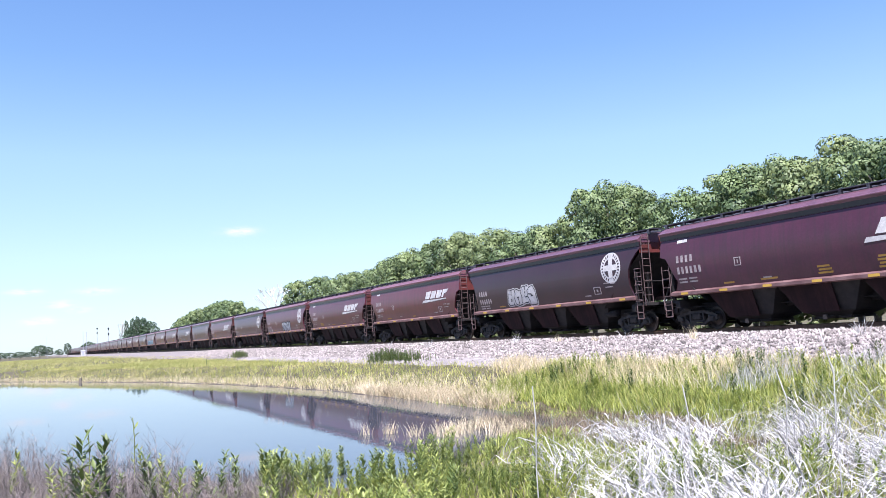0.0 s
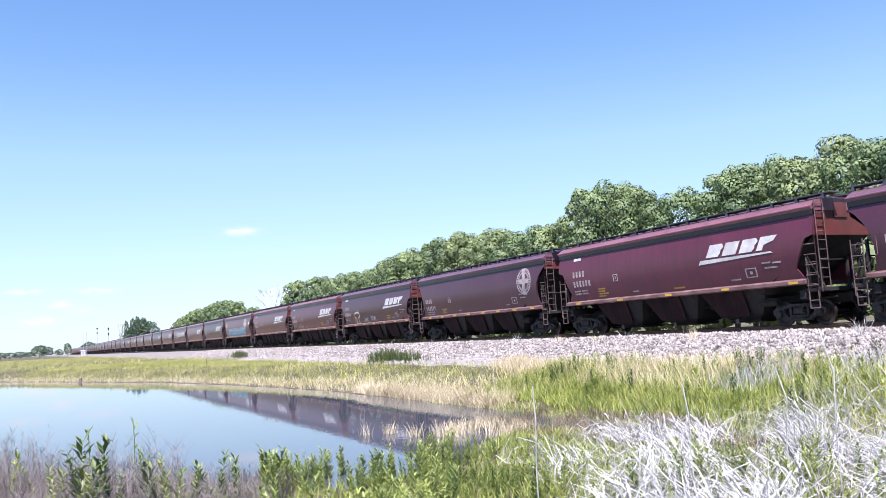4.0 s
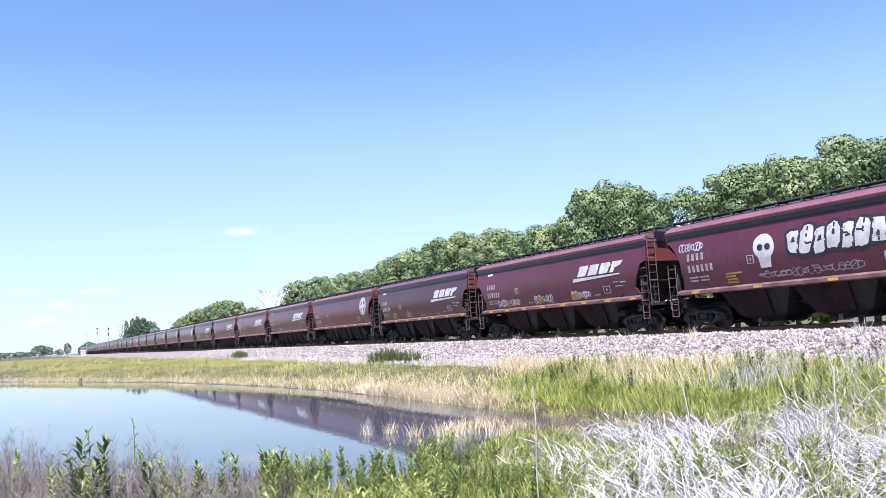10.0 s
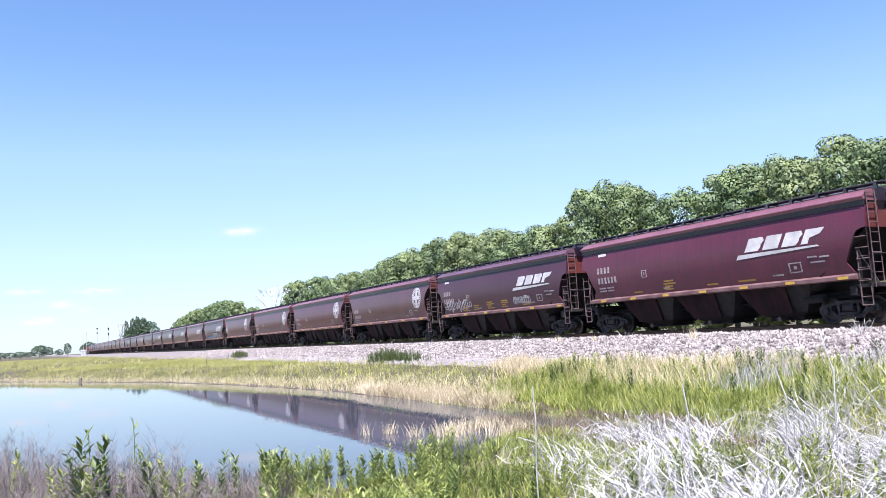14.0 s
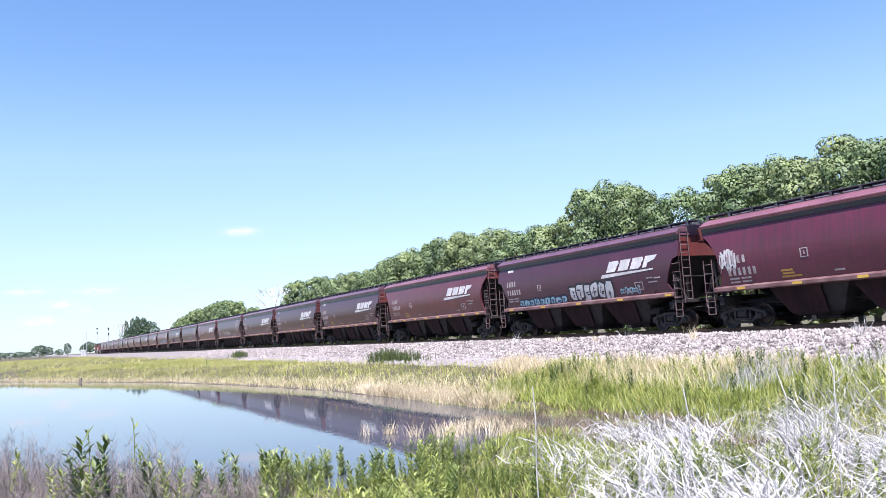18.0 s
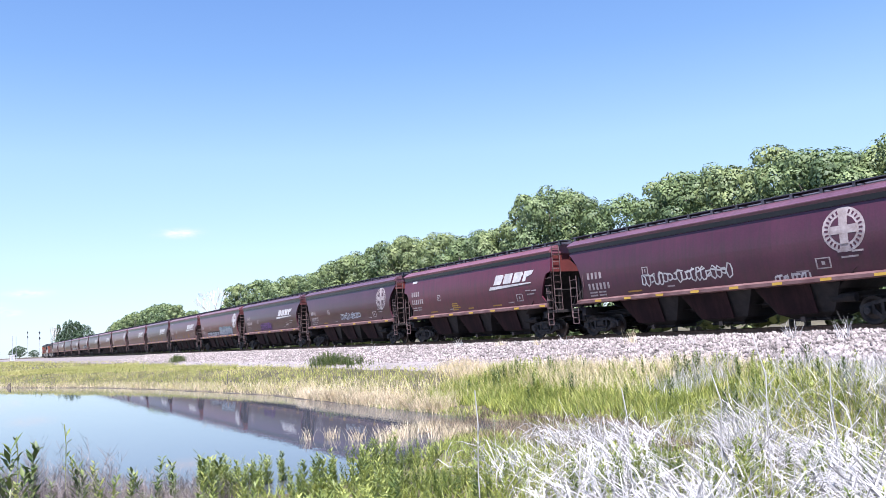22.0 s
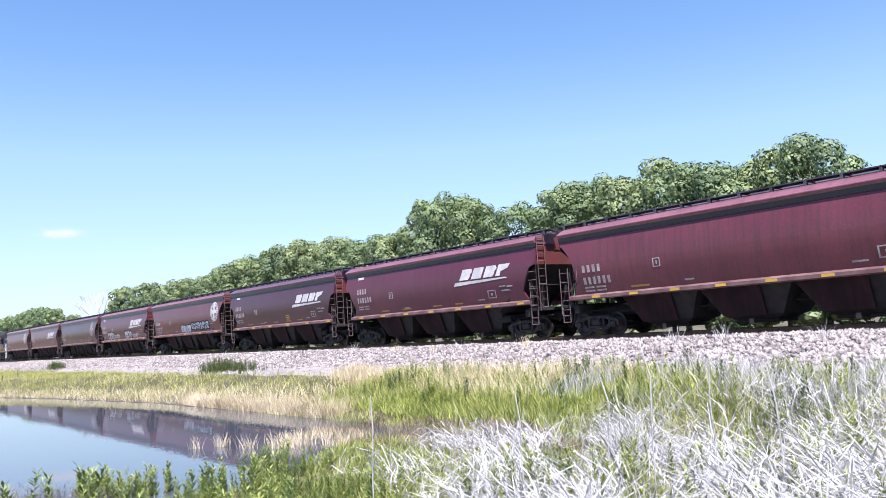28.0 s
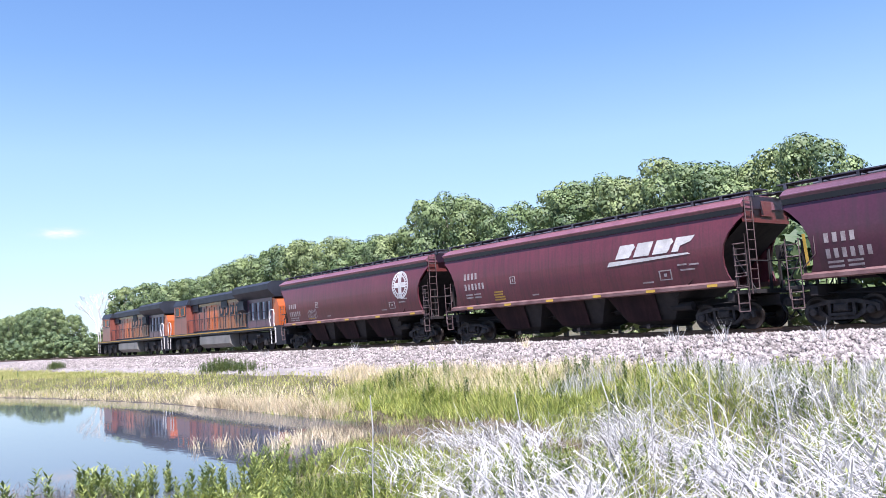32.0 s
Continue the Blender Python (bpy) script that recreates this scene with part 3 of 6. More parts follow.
            first.location = (-3.62, 0, 0)
        else:
            same(first, car, -3.62 + 3.62 * i)
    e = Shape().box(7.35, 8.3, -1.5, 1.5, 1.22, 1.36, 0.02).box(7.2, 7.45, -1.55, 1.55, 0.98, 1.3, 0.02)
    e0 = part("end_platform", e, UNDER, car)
    e0.location = (sh, 0, 0)
    same(e0, car, -sh, 0, 0, 180)
    c = (Shape().box(8.2, 8.62, -0.12, 0.12, 0.74, 0.98, 0.03).box(8.58, 8.8, -0.2, 0.16, 0.70, 1.02, 0.06).rod((8.3, 0.55, 0.9), (8.75, 0.45, 0.35), 0.03))
    c0 = part("coupler", c, STEEL, car)
    c0.location = (sh, 0, 0)
    same(c0, car, -sh, 0, 0, 180)
    post = Shape()
    for y in (-1.45, -0.75, 0.75, 1.45):
        post.box(7.55, 7.63, y - 0.05, y + 0.05, 1.3, 2.55 + (0.3 if round_sided else 0))
    post.rod((7.6, -1.45, 2.5), (8.25, -1.45, 1.36), 0.03).rod((7.6, 1.45, 2.5), (8.25, 1.45, 1.36), 0.03)
    post.rod((8.2, -1.5, 2.35), (8.2, 1.5, 2.35), 0.025)
    p0 = part("end_post", post, UNDER, car)
    p0.location = (sh, 0, 0)
    same(p0, car, -sh, 0, 0, 180)
    # ladders: tall ones on the end corners, short ones on the sides
    l0 = part("end_ladder", ladder(8.16, -1.5, 1.2, 4.62, 0.46, 10, "y"), GRAB, car)
    l0.location = (sh, 0, 0)
    same(l0, car, -sh, 0, 0, 180)
    l1 = part("side_ladder", ladder(7.66, -1.6, 1.3, 3.0 if round_sided else 2.5, 0.44, 4 if round_sided else 3, "x", 0.013), GRAB, car)
    l1.location = (sh, 0, 0)
    same(l1, car, -sh, 0, 0, 180)
    l2 = part("corner_ladder", ladder(8.1, -1.6, 1.0, 3.3, 0.0, 1, "x").add(*_rungs(-7.62)), GRAB, car)
    l2.location = (sh, 0, 0)
    same(l2, car, -sh, 0, 0, 180)
    st = Shape().path([(7.66, -1.6, 1.25), (7.66, -1.6, 0.62), (8.06, -1.6, 0.62), (8.06, -1.6, 1.25)], 0.024).rod((7.66, -1.6, 0.9), (8.06, -1.6, 0.9), 0.02)
    st0 = part("sill_step", st, GRAB, car)
    st0.location = (sh, 0, 0)
    same(st0, car, -sh, 0, 0, 180)
    near = part("near_ladder", ladder(-8.1, -1.62, 0.95, 2.9, 0.46, 5, "x"), GRAB, car)
    near.location = (-sh, 0, 0)
    st1 = same(st0, car, -sh - 15.72, 0, 0)
    part("grab_rail", Shape().path([(-7.55, -1.64, 1.9), (-7.1, -1.66, 2.3), (-7.1, -1.66, 2.9)] if kind == "c" else [(-7.5, -1.66, 2.0), (-7.5, -1.66, 2.5)], 0.016), GRAB, car).location = (-sh, 0, 0)
    part("brake_wheel", Shape().lathe((8.34, 0.5, 2.7), "x", [(0.22, -0.02), (0.26, 0), (0.22, 0.02)], 14).rod((8.34, 0.5, 2.44), (8.34, 0.5, 2.96), 0.015)
         .rod((8.34, 0.24, 2.7), (8.34, 0.76, 2.7), 0.015).box(8.1, 8.3, 0.35, 0.65, 2.4, 2.9), UNDER, car).location = (sh, 0, 0)
    part("air_hose", Shape().path([(8.5, -0.35, 0.85), (8.62, -0.38, 0.55), (8.78, -0.3, 0.36), (8.8, -0.1, 0.34)], 0.028), UNDER, car).location = (sh, 0, 0)
    part("brake_pipe", Shape().path([(-8.2, -0.9, 1.1), (-5.0, -0.7, 0.92), (5.0, -0.7, 0.92), (8.2, -0.9, 1.0)], 0.03)
         .lathe((5.2, -0.95, 0.95), "x", [(0.0, -0.5), (0.17, -0.46), (0.17, 0.46), (0.0, 0.5)], 10), UNDER, car)
    for x in (-6.72 - sh, 6.72 + sh):
        truck(car, x)
    # stencils and tape on the near side
    faint = DIMWHITE
    x0, z0 = (-7.05, -0.34) if kind == "c" else (-6.75, 0.0)
    for i in range(4):
        part("mark_bar", decal(x0 + 0.27 * i, x0 + 0.27 * i + 0.14, 2.96 + z0, 3.26 + z0), faint, car)
    for i in range(6):
        part("number_bar", decal(x0 + 0.255 * i, x0 + 0.255 * i + 0.13, 2.46 + z0, 2.76 + z0), faint, car)
    for a, b, z in ((0, 0.5, 2.2), (0.62, 1.1, 2.2), (0, 0.5, 2.06), (0.62, 1.1, 2.06)):
        part("data_line", decal(x0 + a, x0 + b, z + z0 * 0.7, z + 0.07 + z0 * 0.7), DIMWHITE, car)
    d = Shape()
    for a, b, z0, z1 in ((-3.48, -3.14, 2.52, 2.55), (-3.48, -3.14, 2.83, 2.86), (-3.48, -3.44, 2.55, 2.83), (-3.18, -3.14, 2.55, 2.83), (-3.33, -3.28, 2.62, 2.76)):
        d.plate([(a, z0), (b, z0), (b, z1), (a, z1)], -0.008, 0)
    part("stencil_box", hug(d, 0.006), DIMWHITE, car)
    d = Shape()
    for a, b, z0, z1 in ((4.72, 5.28, 1.97, 2.01), (4.72, 5.28, 2.31, 2.35), (4.72, 4.77, 2.01, 2.31), (5.23, 5.28, 2.01, 2.31), (4.94, 5.06, 2.10, 2.22)):
        d.plate([(a, z0), (b, z0), (b, z1), (a, z1)], -0.008, 0)
    part("service_stencil", hug(d, 0.006), DIMWHITE, car)
    for a, b, z in ((5.6, 6.0, 2.45), (6.1, 6.5, 2.42), (5.7, 6.3, 2.25), (3.9, 4.4, 1.92), (-2.2, -1.8, 1.9)):
        part("data_line", decal(a, b, z, z + 0.06), DIMWHITE, car)
    if not round_sided:
        part("roof_tab_mark", decal(-6.7, -6.1, 3.82, 3.95), WHITE, car)
    return car


def _rungs(x):
    s = Shape()
    for i in range(5):
        z = 1.45 + 0.38 * i
        s.rod((-x, -1.62, z), (-x + 0.48, -1.62, z), 0.02)
    return s.v, s.f


def wedge_logo(car, material):
    """A slanted block word-mark reduced to four plain leaning shapes over a tapering bar."""
    for i, x in enumerate((2.75, 3.63, 4.53, 5.41)):
        o = [(x, 2.98), (x + 0.74, 2.98), (x + 1.0, 3.50), (x + 0.26, 3.50)]
        if i in (0, 2):
            o = [(x, 2.98), (x + 0.66, 2.98), (x + 0.80, 3.1), (x + 0.84, 3.22), (x + 1.0, 3.36), (x + 0.92, 3.5), (x + 0.26, 3.5)]
        if i == 3:
            o = [(x, 2.98), (x + 0.30, 2.98), (x + 0.40, 3.18), (x + 0.86, 3.30), (x + 1.05, 3.5), (x + 0.26, 3.5)]
        part("logo_shape", hug(Shape().plate(o, -0.008, 0), 0.010), material, car)
    part("logo_underline", hug(Shape().plate([(2.3, 2.72), (3.0, 2.74), (6.2, 2.84), (6.1, 2.90), (2.8, 2.90), (2.42, 2.90)], -0.008, 0), 0.010), material, car)


def disc(x, z, r, lift, n=14):
    """A round patch on the side sheet, in level slices that follow its curve."""
    s, v = Shape(), []
    for k in range(n + 1):
        b = -math.cos(math.pi * k / n) * r
        c = math.sqrt(max(0.0, r * r - b * b)) + 0.01
        v += [(x - c, 0, z + b), (x - c * 0.33, 0, z + b), (x + c * 0.33, 0, z + b), (x + c, 0, z + b)]
    return hug(s.add(v, [(4 * k + j, 4 * k + j + 1, 4 * k + j + 5, 4 * k + j + 4) for k in range(n) for j in range(3)]), lift)


def round_emblem(car, material, field, x=6.25):
    """A pale disc with a ring of print bars round a dark field with a pale cross."""
    z, r = 3.2, 0.76
    part("emblem_disc", disc(x, z, r, 0.008), material, car)
    part("emblem_field", disc(x, z, r * 0.62, 0.013), field, car)
    t = Shape()
    for i in range(26):
        if i in (6, 7, 19, 20):
            continue
        a = 6.28318 * i / 26
        q = [(x + r * k * math.cos(a + s), z + r * k * math.sin(a + s)) for k, s in ((0.73, -0.06), (0.9, -0.045), (0.9, 0.045), (0.73, 0.06))]
        t.plate(q, -0.003, 0)
    part("emblem_print_bar", hug(t, 0.013), field, car)["kind"] = "stuff"
    c = Shape()
    for k in range(6):
        a, b = z - 0.48 + 0.16 * k, z - 0.32 + 0.16 * k
        c.plate([(x - 0.15, a), (x + 0.15, a), (x + 0.15, b), (x - 0.15, b)], -0.004, 0)
    for k in range(2):
        a, b = z - 0.14 + 0.14 * k, z + 0.14 * k
        c.plate([(x - 0.48, a), (x + 0.48, a), (x + 0.48, b), (x - 0.48, b)], -0.005, 0)
    part("emblem_cross", hug(c, 0.018), material, car)


def tape(car, n, wide=0.42, z=1.60):
    for i in range(n):
        x = -6.6 + i * 13.4 / (n - 1)
        part("reflective_tape", decal(x, x + wide, z - 0.05, z + 0.05, -1.70), YELLOW, car)


def stencils(car, n, rng):
    """Dull yellow panels of small print above the sill, as plain bars."""
    for i in range(n):
        x = -4.6 + i * 9.5 / n + rng.uniform(-0.4, 0.4)
        k = rng.choice((1, 1, 3, 4))
        for j in range(k):
            part("yellow_print_bar", decal(x + 0.05 * (j % 2), x + rng.uniform(0.5, 0.9), 1.84 + 0.12 * j, 1.91 + 0.12 * j), DULLYELLOW, car)


def ribbon(pts, r, lift):
    """One unbroken flat stroke of paint through (x, z) points of the side sheet."""
    s, v = Shape(), []
    for k, p in enumerate(pts):
        a, b = Vector(pts[max(0, k - 1)]), Vector(pts[min(len(pts) - 1, k + 1)])
        d = (b - a).normalized()
        q = Vector((-d.y, d.x)) * r * 1.5
        v += [(p[0] + q.x, 0, p[1] + q.y), (p[0] - q.x, 0, p[1] - q.y)]
    return hug(s.add(v, [(2 * k, 2 * k + 1, 2 * k + 3, 2 * k + 2) for k in range(len(pts) - 1)]), lift)


STROKES = [[(-0.35, 0.0), (0.3, 0.05)], [(0.0, -0.1), (0.05, -0.9)], [(-0.1, 0.25), (0.1, 0.35), (0.12, 0.1), (-0.08, 0.05), (-0.1, 0.25)], [(-0.9, 0.25), (-0.1, 0.2), (0.1, 0.05)],
           [(0.9, -0.2), (0.1, -0.25), (-0.1, -0.1)], [(0.0, 0.95), (-0.03, 0.2)], [(-0.15, -0.3), (0.12, -0.25), (0.1, -0.5), (-0.12, -0.5), (-0.15, -0.3)], [(-0.5, -0.4), (0.0, 0.5), (0.4, -0.4)]]


def blob(c, w, h, wob, grow, lean, lift):
    """A swollen, rounded letter-like patch: rings round a middle point."""
    n, s, v = len(wob), Shape(), [(c[0], 0, c[1])]
    for ring in (0.5, 1.0):
        for k, q in enumerate(wob):
            a = 6.28318 * k / n
            ca, sa = math.cos(a), math.sin(a)
            x = math.copysign(abs(ca) ** 0.55, ca) * (w * q + grow) * ring
            z = math.copysign(abs(sa) ** 0.55, sa) * (h * q + grow) * ring
            v.append((c[0] + x + lean * z, 0, c[1] + z))
    f = [(0, 1 + k, 1 + (k + 1) % n) for k in range(n)]
    f += [(1 + k, 1 + n + k, 1 + n + (k + 1) % n, 1 + (k + 1) % n) for k in range(n)]
    return hug(s.add(v, f), lift)


def graffiti(car, x0, x1, z0, z1, n, halo, ink, fill, accent, seed, label):
    """A row of swollen sprayed shapes, each with its halo, dark outline, fill, inner strokes and a highlight."""
    rng = random.Random(seed)
    w = (x1 - x0) / n / 2
    for i in range(n):
        h = (z1 - z0) / 2 * rng.uniform(0.86, 1.1)
        c = (x0 + (2 * i + 1) * w, (z0 + z1) / 2 + 0.06 * (z1 - z0) * math.sin(i * 2.4 + seed))
        wob = [rng.uniform(0.86, 1.12) for _ in range(16)]
        lean, up = rng.uniform(-0.12, 0.28), 0.008 + 0.009 * (i % 2)
        g = part("graffiti_letter", blob(c, w, h, wob, 0.10, lean, up), halo, car, label)
        part("graffiti_outline", blob(c, w, h, wob, 0.045, lean, up + 0.003), ink, g)
        part("graffiti_fill", blob(c, w, h, wob, -0.012, lean, up + 0.006), fill, g)
        for q in rng.sample(STROKES, 2):
            part("graffiti_stroke", ribbon([(c[0] + a * w + lean * b * h, c[1] + b * h) for a, b in q], 0.024, up + 0.009), ink, g)
        part("graffiti_highlight", ribbon([(c[0] - 0.6 * w + lean * 0.5 * h, c[1] + 0.4 * h), (c[0] - 0.45 * w + lean * 0.7 * h, c[1] + 0.75 * h)], 0.02, up + 0.009), accent, g)


def scrawl(car, x0, x1, z0, z1, material, seed, r=0.022, label="thin sprayed scrawl"):
    """A looping sprayed line, like quick handwriting."""
    rng = random.Random(seed)
    n = int(4 + (x1 - x0) * 3.2)
    pts, x, mid, h = [], x0, (z0 + z1) / 2, (z1 - z0) / 2
    for i in range(n):
        c, a0, q = x0 + (i + 0.5) * (x1 - x0) / n, rng.uniform(0, 3), rng.uniform(0.35, 1.0)
        for k in range(7):
            a = a0 + k * rng.choice((0.8, 0.9, 1.0)) * (1 if i % 2 else -1)
            pts.append((c + math.cos(a) * 0.5 * (x1 - x0) / n * 1.15, mid + math.sin(a) * h * q))
    part("graffiti_scrawl", ribbon(pts, r * 0.62, 0.008), material, car, label)


SOURCES = {k: hopper(k) for k in LENGTH}
# type by car from the first in view backwards (c: round emblem, r and q: round ends with a word-mark, w and v: angular ends), and its paint
KINDS = "vw" "vcwwccwcvvwcvwqwvcwwwvccccvrvvvcvcrcvvwcwvcvcrc"
PAINTS = "dm" "dbrmmdmddmrrdrmmdmmrmdfmmmdrddddmddrmdmrmdrmdrr"
PAINT = {"d": DARK, "m": MAROON, "r": RED, "b": BLACKISH, "f": FADED}
EMBLEM = {11: 5.0, 25: 5.2, 31: 5.9, 35: 6.6, 42: 6.65, 46: 5.95}      # where the emblem sits off its usual place
FAINT = (7, 31, 33, 44)
TINT = {"d": "dark plum", "m": "maroon", "r": "red-brown", "b": "soot-blackened", "f": "pale brown"}
SPRAY = {1: "white graffiti", 4: "blue-grey graffiti", 8: "white outline", 11: "long pale-blue graffiti", 14: "white block graffiti", 15: "white scrawls",
         21: "white scrawls", 25: "end scrawls", 26: "blue-white graffiti", 31: "a white scrawl", 34: "violet graffiti", 35: "silver-grey graffiti",
         42: "grey-white graffiti", 44: "upright yellow strips", 43: "white bubble graffiti"}
train = []
at = 0.0                       # the near end of the car that comes next, behind the reference coupling
for k in range(2):
    at += LENGTH[KINDS[k]]
at += LENGTH[KINDS[2]]
for i, (kind, tone) in enumerate(zip(KINDS, PAINTS)):
    number, colour = i - 2, PAINT[tone]
    car = copy_thing(SOURCES[kind], pose(0, YC, RAILTOP))
    for o in car.children:
        if o.name.split(".")[0] in ("side_sheet", "roof"):
            o.material_slots[0].link = "OBJECT"
            # roofs take the paler tone that carries their sunlight
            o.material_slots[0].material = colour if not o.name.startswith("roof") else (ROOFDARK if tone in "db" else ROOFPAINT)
    letters = DIMWHITE if number in FAINT else WHITE
    if kind == "c":
        round_emblem(car, letters, colour, EMBLEM.get(number, 6.25))
    else:
        wedge_logo(car, letters)
    if number != 44:
        tape(car, 5 + (i * 7) % 4)
    stencils(car, 2 + i % 4 if kind in "wv" else 1, random.Random(i))
    mark = "round cross emblem" if kind == "c" else "slanted white word-mark"
    tagged(car, "%s grain hopper with %s" % (TINT[tone], mark) + (" and " + SPRAY[number] if number in SPRAY else ""), "railway car",
           group="grain hopper cars of the train")
    train.append((car, at - LENGTH[kind] / 2))
    at -= LENGTH[kind]
for src in SOURCES.values():
    for o in list(src.children_recursive) + [src]:
        bpy.data.objects.remove(o)


def nth(k):
    """The car with index k behind the first one in view."""
    return train[k + 2][0]


graffiti(nth(1), -3.6, -0.6, 1.85, 2.85, 4, WHITE, INK, WHITE, GREYSPRAY, 3, "white sprayed graffiti")
graffiti(nth(4), -0.7, 2.5, 1.72, 2.72, 5, INK, INK, GREYSPRAY, WHITE, 7, "blue-grey sprayed graffiti")
scrawl(nth(4), -5.7, -5.3, 1.75, 2.15, WHITE, 2, 0.03)
arch = [(-4.2, 1.75), (-4.0, 1.95), (-3.95, 2.2), (-4.35, 2.35), (-4.3, 2.62), (-3.75, 2.72), (-3.2, 2.62), (-3.15, 2.35), (-3.5, 2.2), (-3.45, 1.95), (-3.3, 1.75), (-4.2, 1.75)]
part("graffiti_outline", ribbon(arch, 0.045, 0.01), WHITE, nth(8), "white sprayed outline figure")
scrawl(nth(8), -2.1, -1.2, 1.8, 2.2, GREYSPRAY, 5, 0.03)
scrawl(nth(8), -0.6, 0.4, 1.85, 2.3, GREYSPRAY, 6, 0.03)
scrawl(nth(9), -5.0, -3.2, 1.78, 2.12, GREYSPRAY, 4, 0.03)
graffiti(nth(11), -5.5, 4.9, 1.72, 2.78, 14, WHITE, NAVY, BLUE, WHITE, 11, "large pale-blue and white graffiti letters")
scrawl(nth(11), -7.3, -6.4, 2.9, 3.7, WHITE, 8, 0.04)
scrawl(nth(11), 7.0, 7.7, 3.0, 3.5, WHITE, 9, 0.06)
graffiti(nth(14), -1.5, 2.5, 2.62, 3.6, 7, INK, INK, WHITE, GREYSPRAY, 13, "white sprayed block graffiti")
figure = part("graffiti_figure", disc(-2.6, 3.12, 0.5, 0.010), WHITE, nth(14), "round white sprayed figure")
part("dark_stroke", disc(-2.78, 3.1, 0.13, 0.014), INK, figure)
part("dark_stroke", disc(-2.42, 3.1, 0.13, 0.014), INK, figure)
part("graffiti_figure_stem", hug(Shape().plate([(-2.85, 2.3), (-2.35, 2.3), (-2.3, 2.72), (-2.9, 2.72)], -0.004, 0), 0.008), WHITE, figure)
scrawl(nth(14), -3.0, 1.5, 1.85, 2.2, DIMWHITE, 15, 0.02)
scrawl(nth(14), 2.3, 3.5, 1.9, 2.5, WHITE, 16, 0.03)
scrawl(nth(14), -7.2, -5.8, 3.35, 3.75, GREYSPRAY, 17, 0.03)
for a, b, sd in ((-5.6, -4.6, 21), (-4.2, -3.2, 22), (-1.6, 0.2, 23), (2.0, 3.6, 24)):
    scrawl(nth(15), a, b, 1.8, 2.3, WHITE, sd, 0.035)
scrawl(nth(18), -3.6, -2.6, 1.8, 2.2, GREYSPRAY, 25, 0.03)
scrawl(nth(21), -6.6, -3.0, 1.8, 2.7, WHITE, 26, 0.03)
scrawl(nth(21), 2.2, 4.0, 1.9, 2.4, WHITE, 27, 0.03)
scrawl(nth(24), -3.4, 0.4, 1.9, 2.3, DIMWHITE, 28, 0.03)
scrawl(nth(25), -7.4, -6.6, 2.2, 3.4, WHITE, 29, 0.05)
graffiti(nth(26), -0.5, 3.1, 1.75, 2.6, 6, INK, INK, WHITE, BLUE, 31, "white sprayed letters with dark outlines")
graffiti(nth(26), -5.6, -0.9, 1.74, 2.1, 9, INK, NAVY, BLUE, BLUE, 32, "small blue sprayed letters")
scrawl(nth(26), 3.6, 5.0, 1.8, 2.2, BLUE, 30, 0.03)
for a, b, c in ((-7.75, 1.97, 3.0), (-4.5, 1.72, 2.14), (-1.75, 1.72, 2.17), (1.35, 1.73, 2.17), (4.32, 1.72, 2.15), (7.2, 1.98, 2.95)):
    part("reflective_tape", decal(a, a + 0.10, b, c), YELLOW, nth(44))
scrawl(nth(46), -4.6, -3.5, 1.75, 2.5, DIMWHITE, 51, 0.03)
scrawl(nth(31), -3.6, 1.2, 2.0, 2.6, WHITE, 33, 0.035)
scrawl(nth(31), 3.0, 4.4, 1.62, 1.95, WHITE, 34, 0.04)
scrawl(nth(33), -1.0, 2.6, 1.95, 2.5, GREYSPRAY, 35, 0.04)
graffiti(nth(34), -2.6, 0.6, 1.9, 2.4, 6, VIOLET, INK, VIOLET, VIOLET, 36, "violet sprayed graffiti")
graffiti(nth(35), -4.7, 0.3, 1.72, 2.2, 5, INK, INK, GREYSPRAY, WHITE, 37, "silver sprayed letters")
graffiti(nth(35), 0.6, 5.6, 1.8, 2.55, 8, BLUE, INK, GREYSPRAY, GREYSPRAY, 38, "grey and black sprayed letters")
graffiti(nth(42), -0.8, 1.4, 1.72, 2.35, 4, INK, GREYSPRAY, WHITE, WHITE, 39, "white sprayed graffiti")
graffiti(nth(42), 1.6, 5.4, 1.95, 2.5, 8, INK, INK, GREYSPRAY, GREYSPRAY, 40, "grey sprayed graffiti")
graffiti(nth(43), -5.0, -2.9, 1.72, 2.5, 4, INK, INK, WHITE, GREYSPRAY, 41, "white bubble graffiti")
scrawl(nth(43), -2.8, -1.0, 1.8, 2.3, WHITE, 43, 0.04)
graffiti(nth(43), 0.8, 3.0, 1.72, 2.5, 4, INK, INK, WHITE, WHITE, 42, "white block graffiti")
scrawl(nth(43), 3.2, 4.8, 1.75, 2.2, WHITE, 44, 0.04)


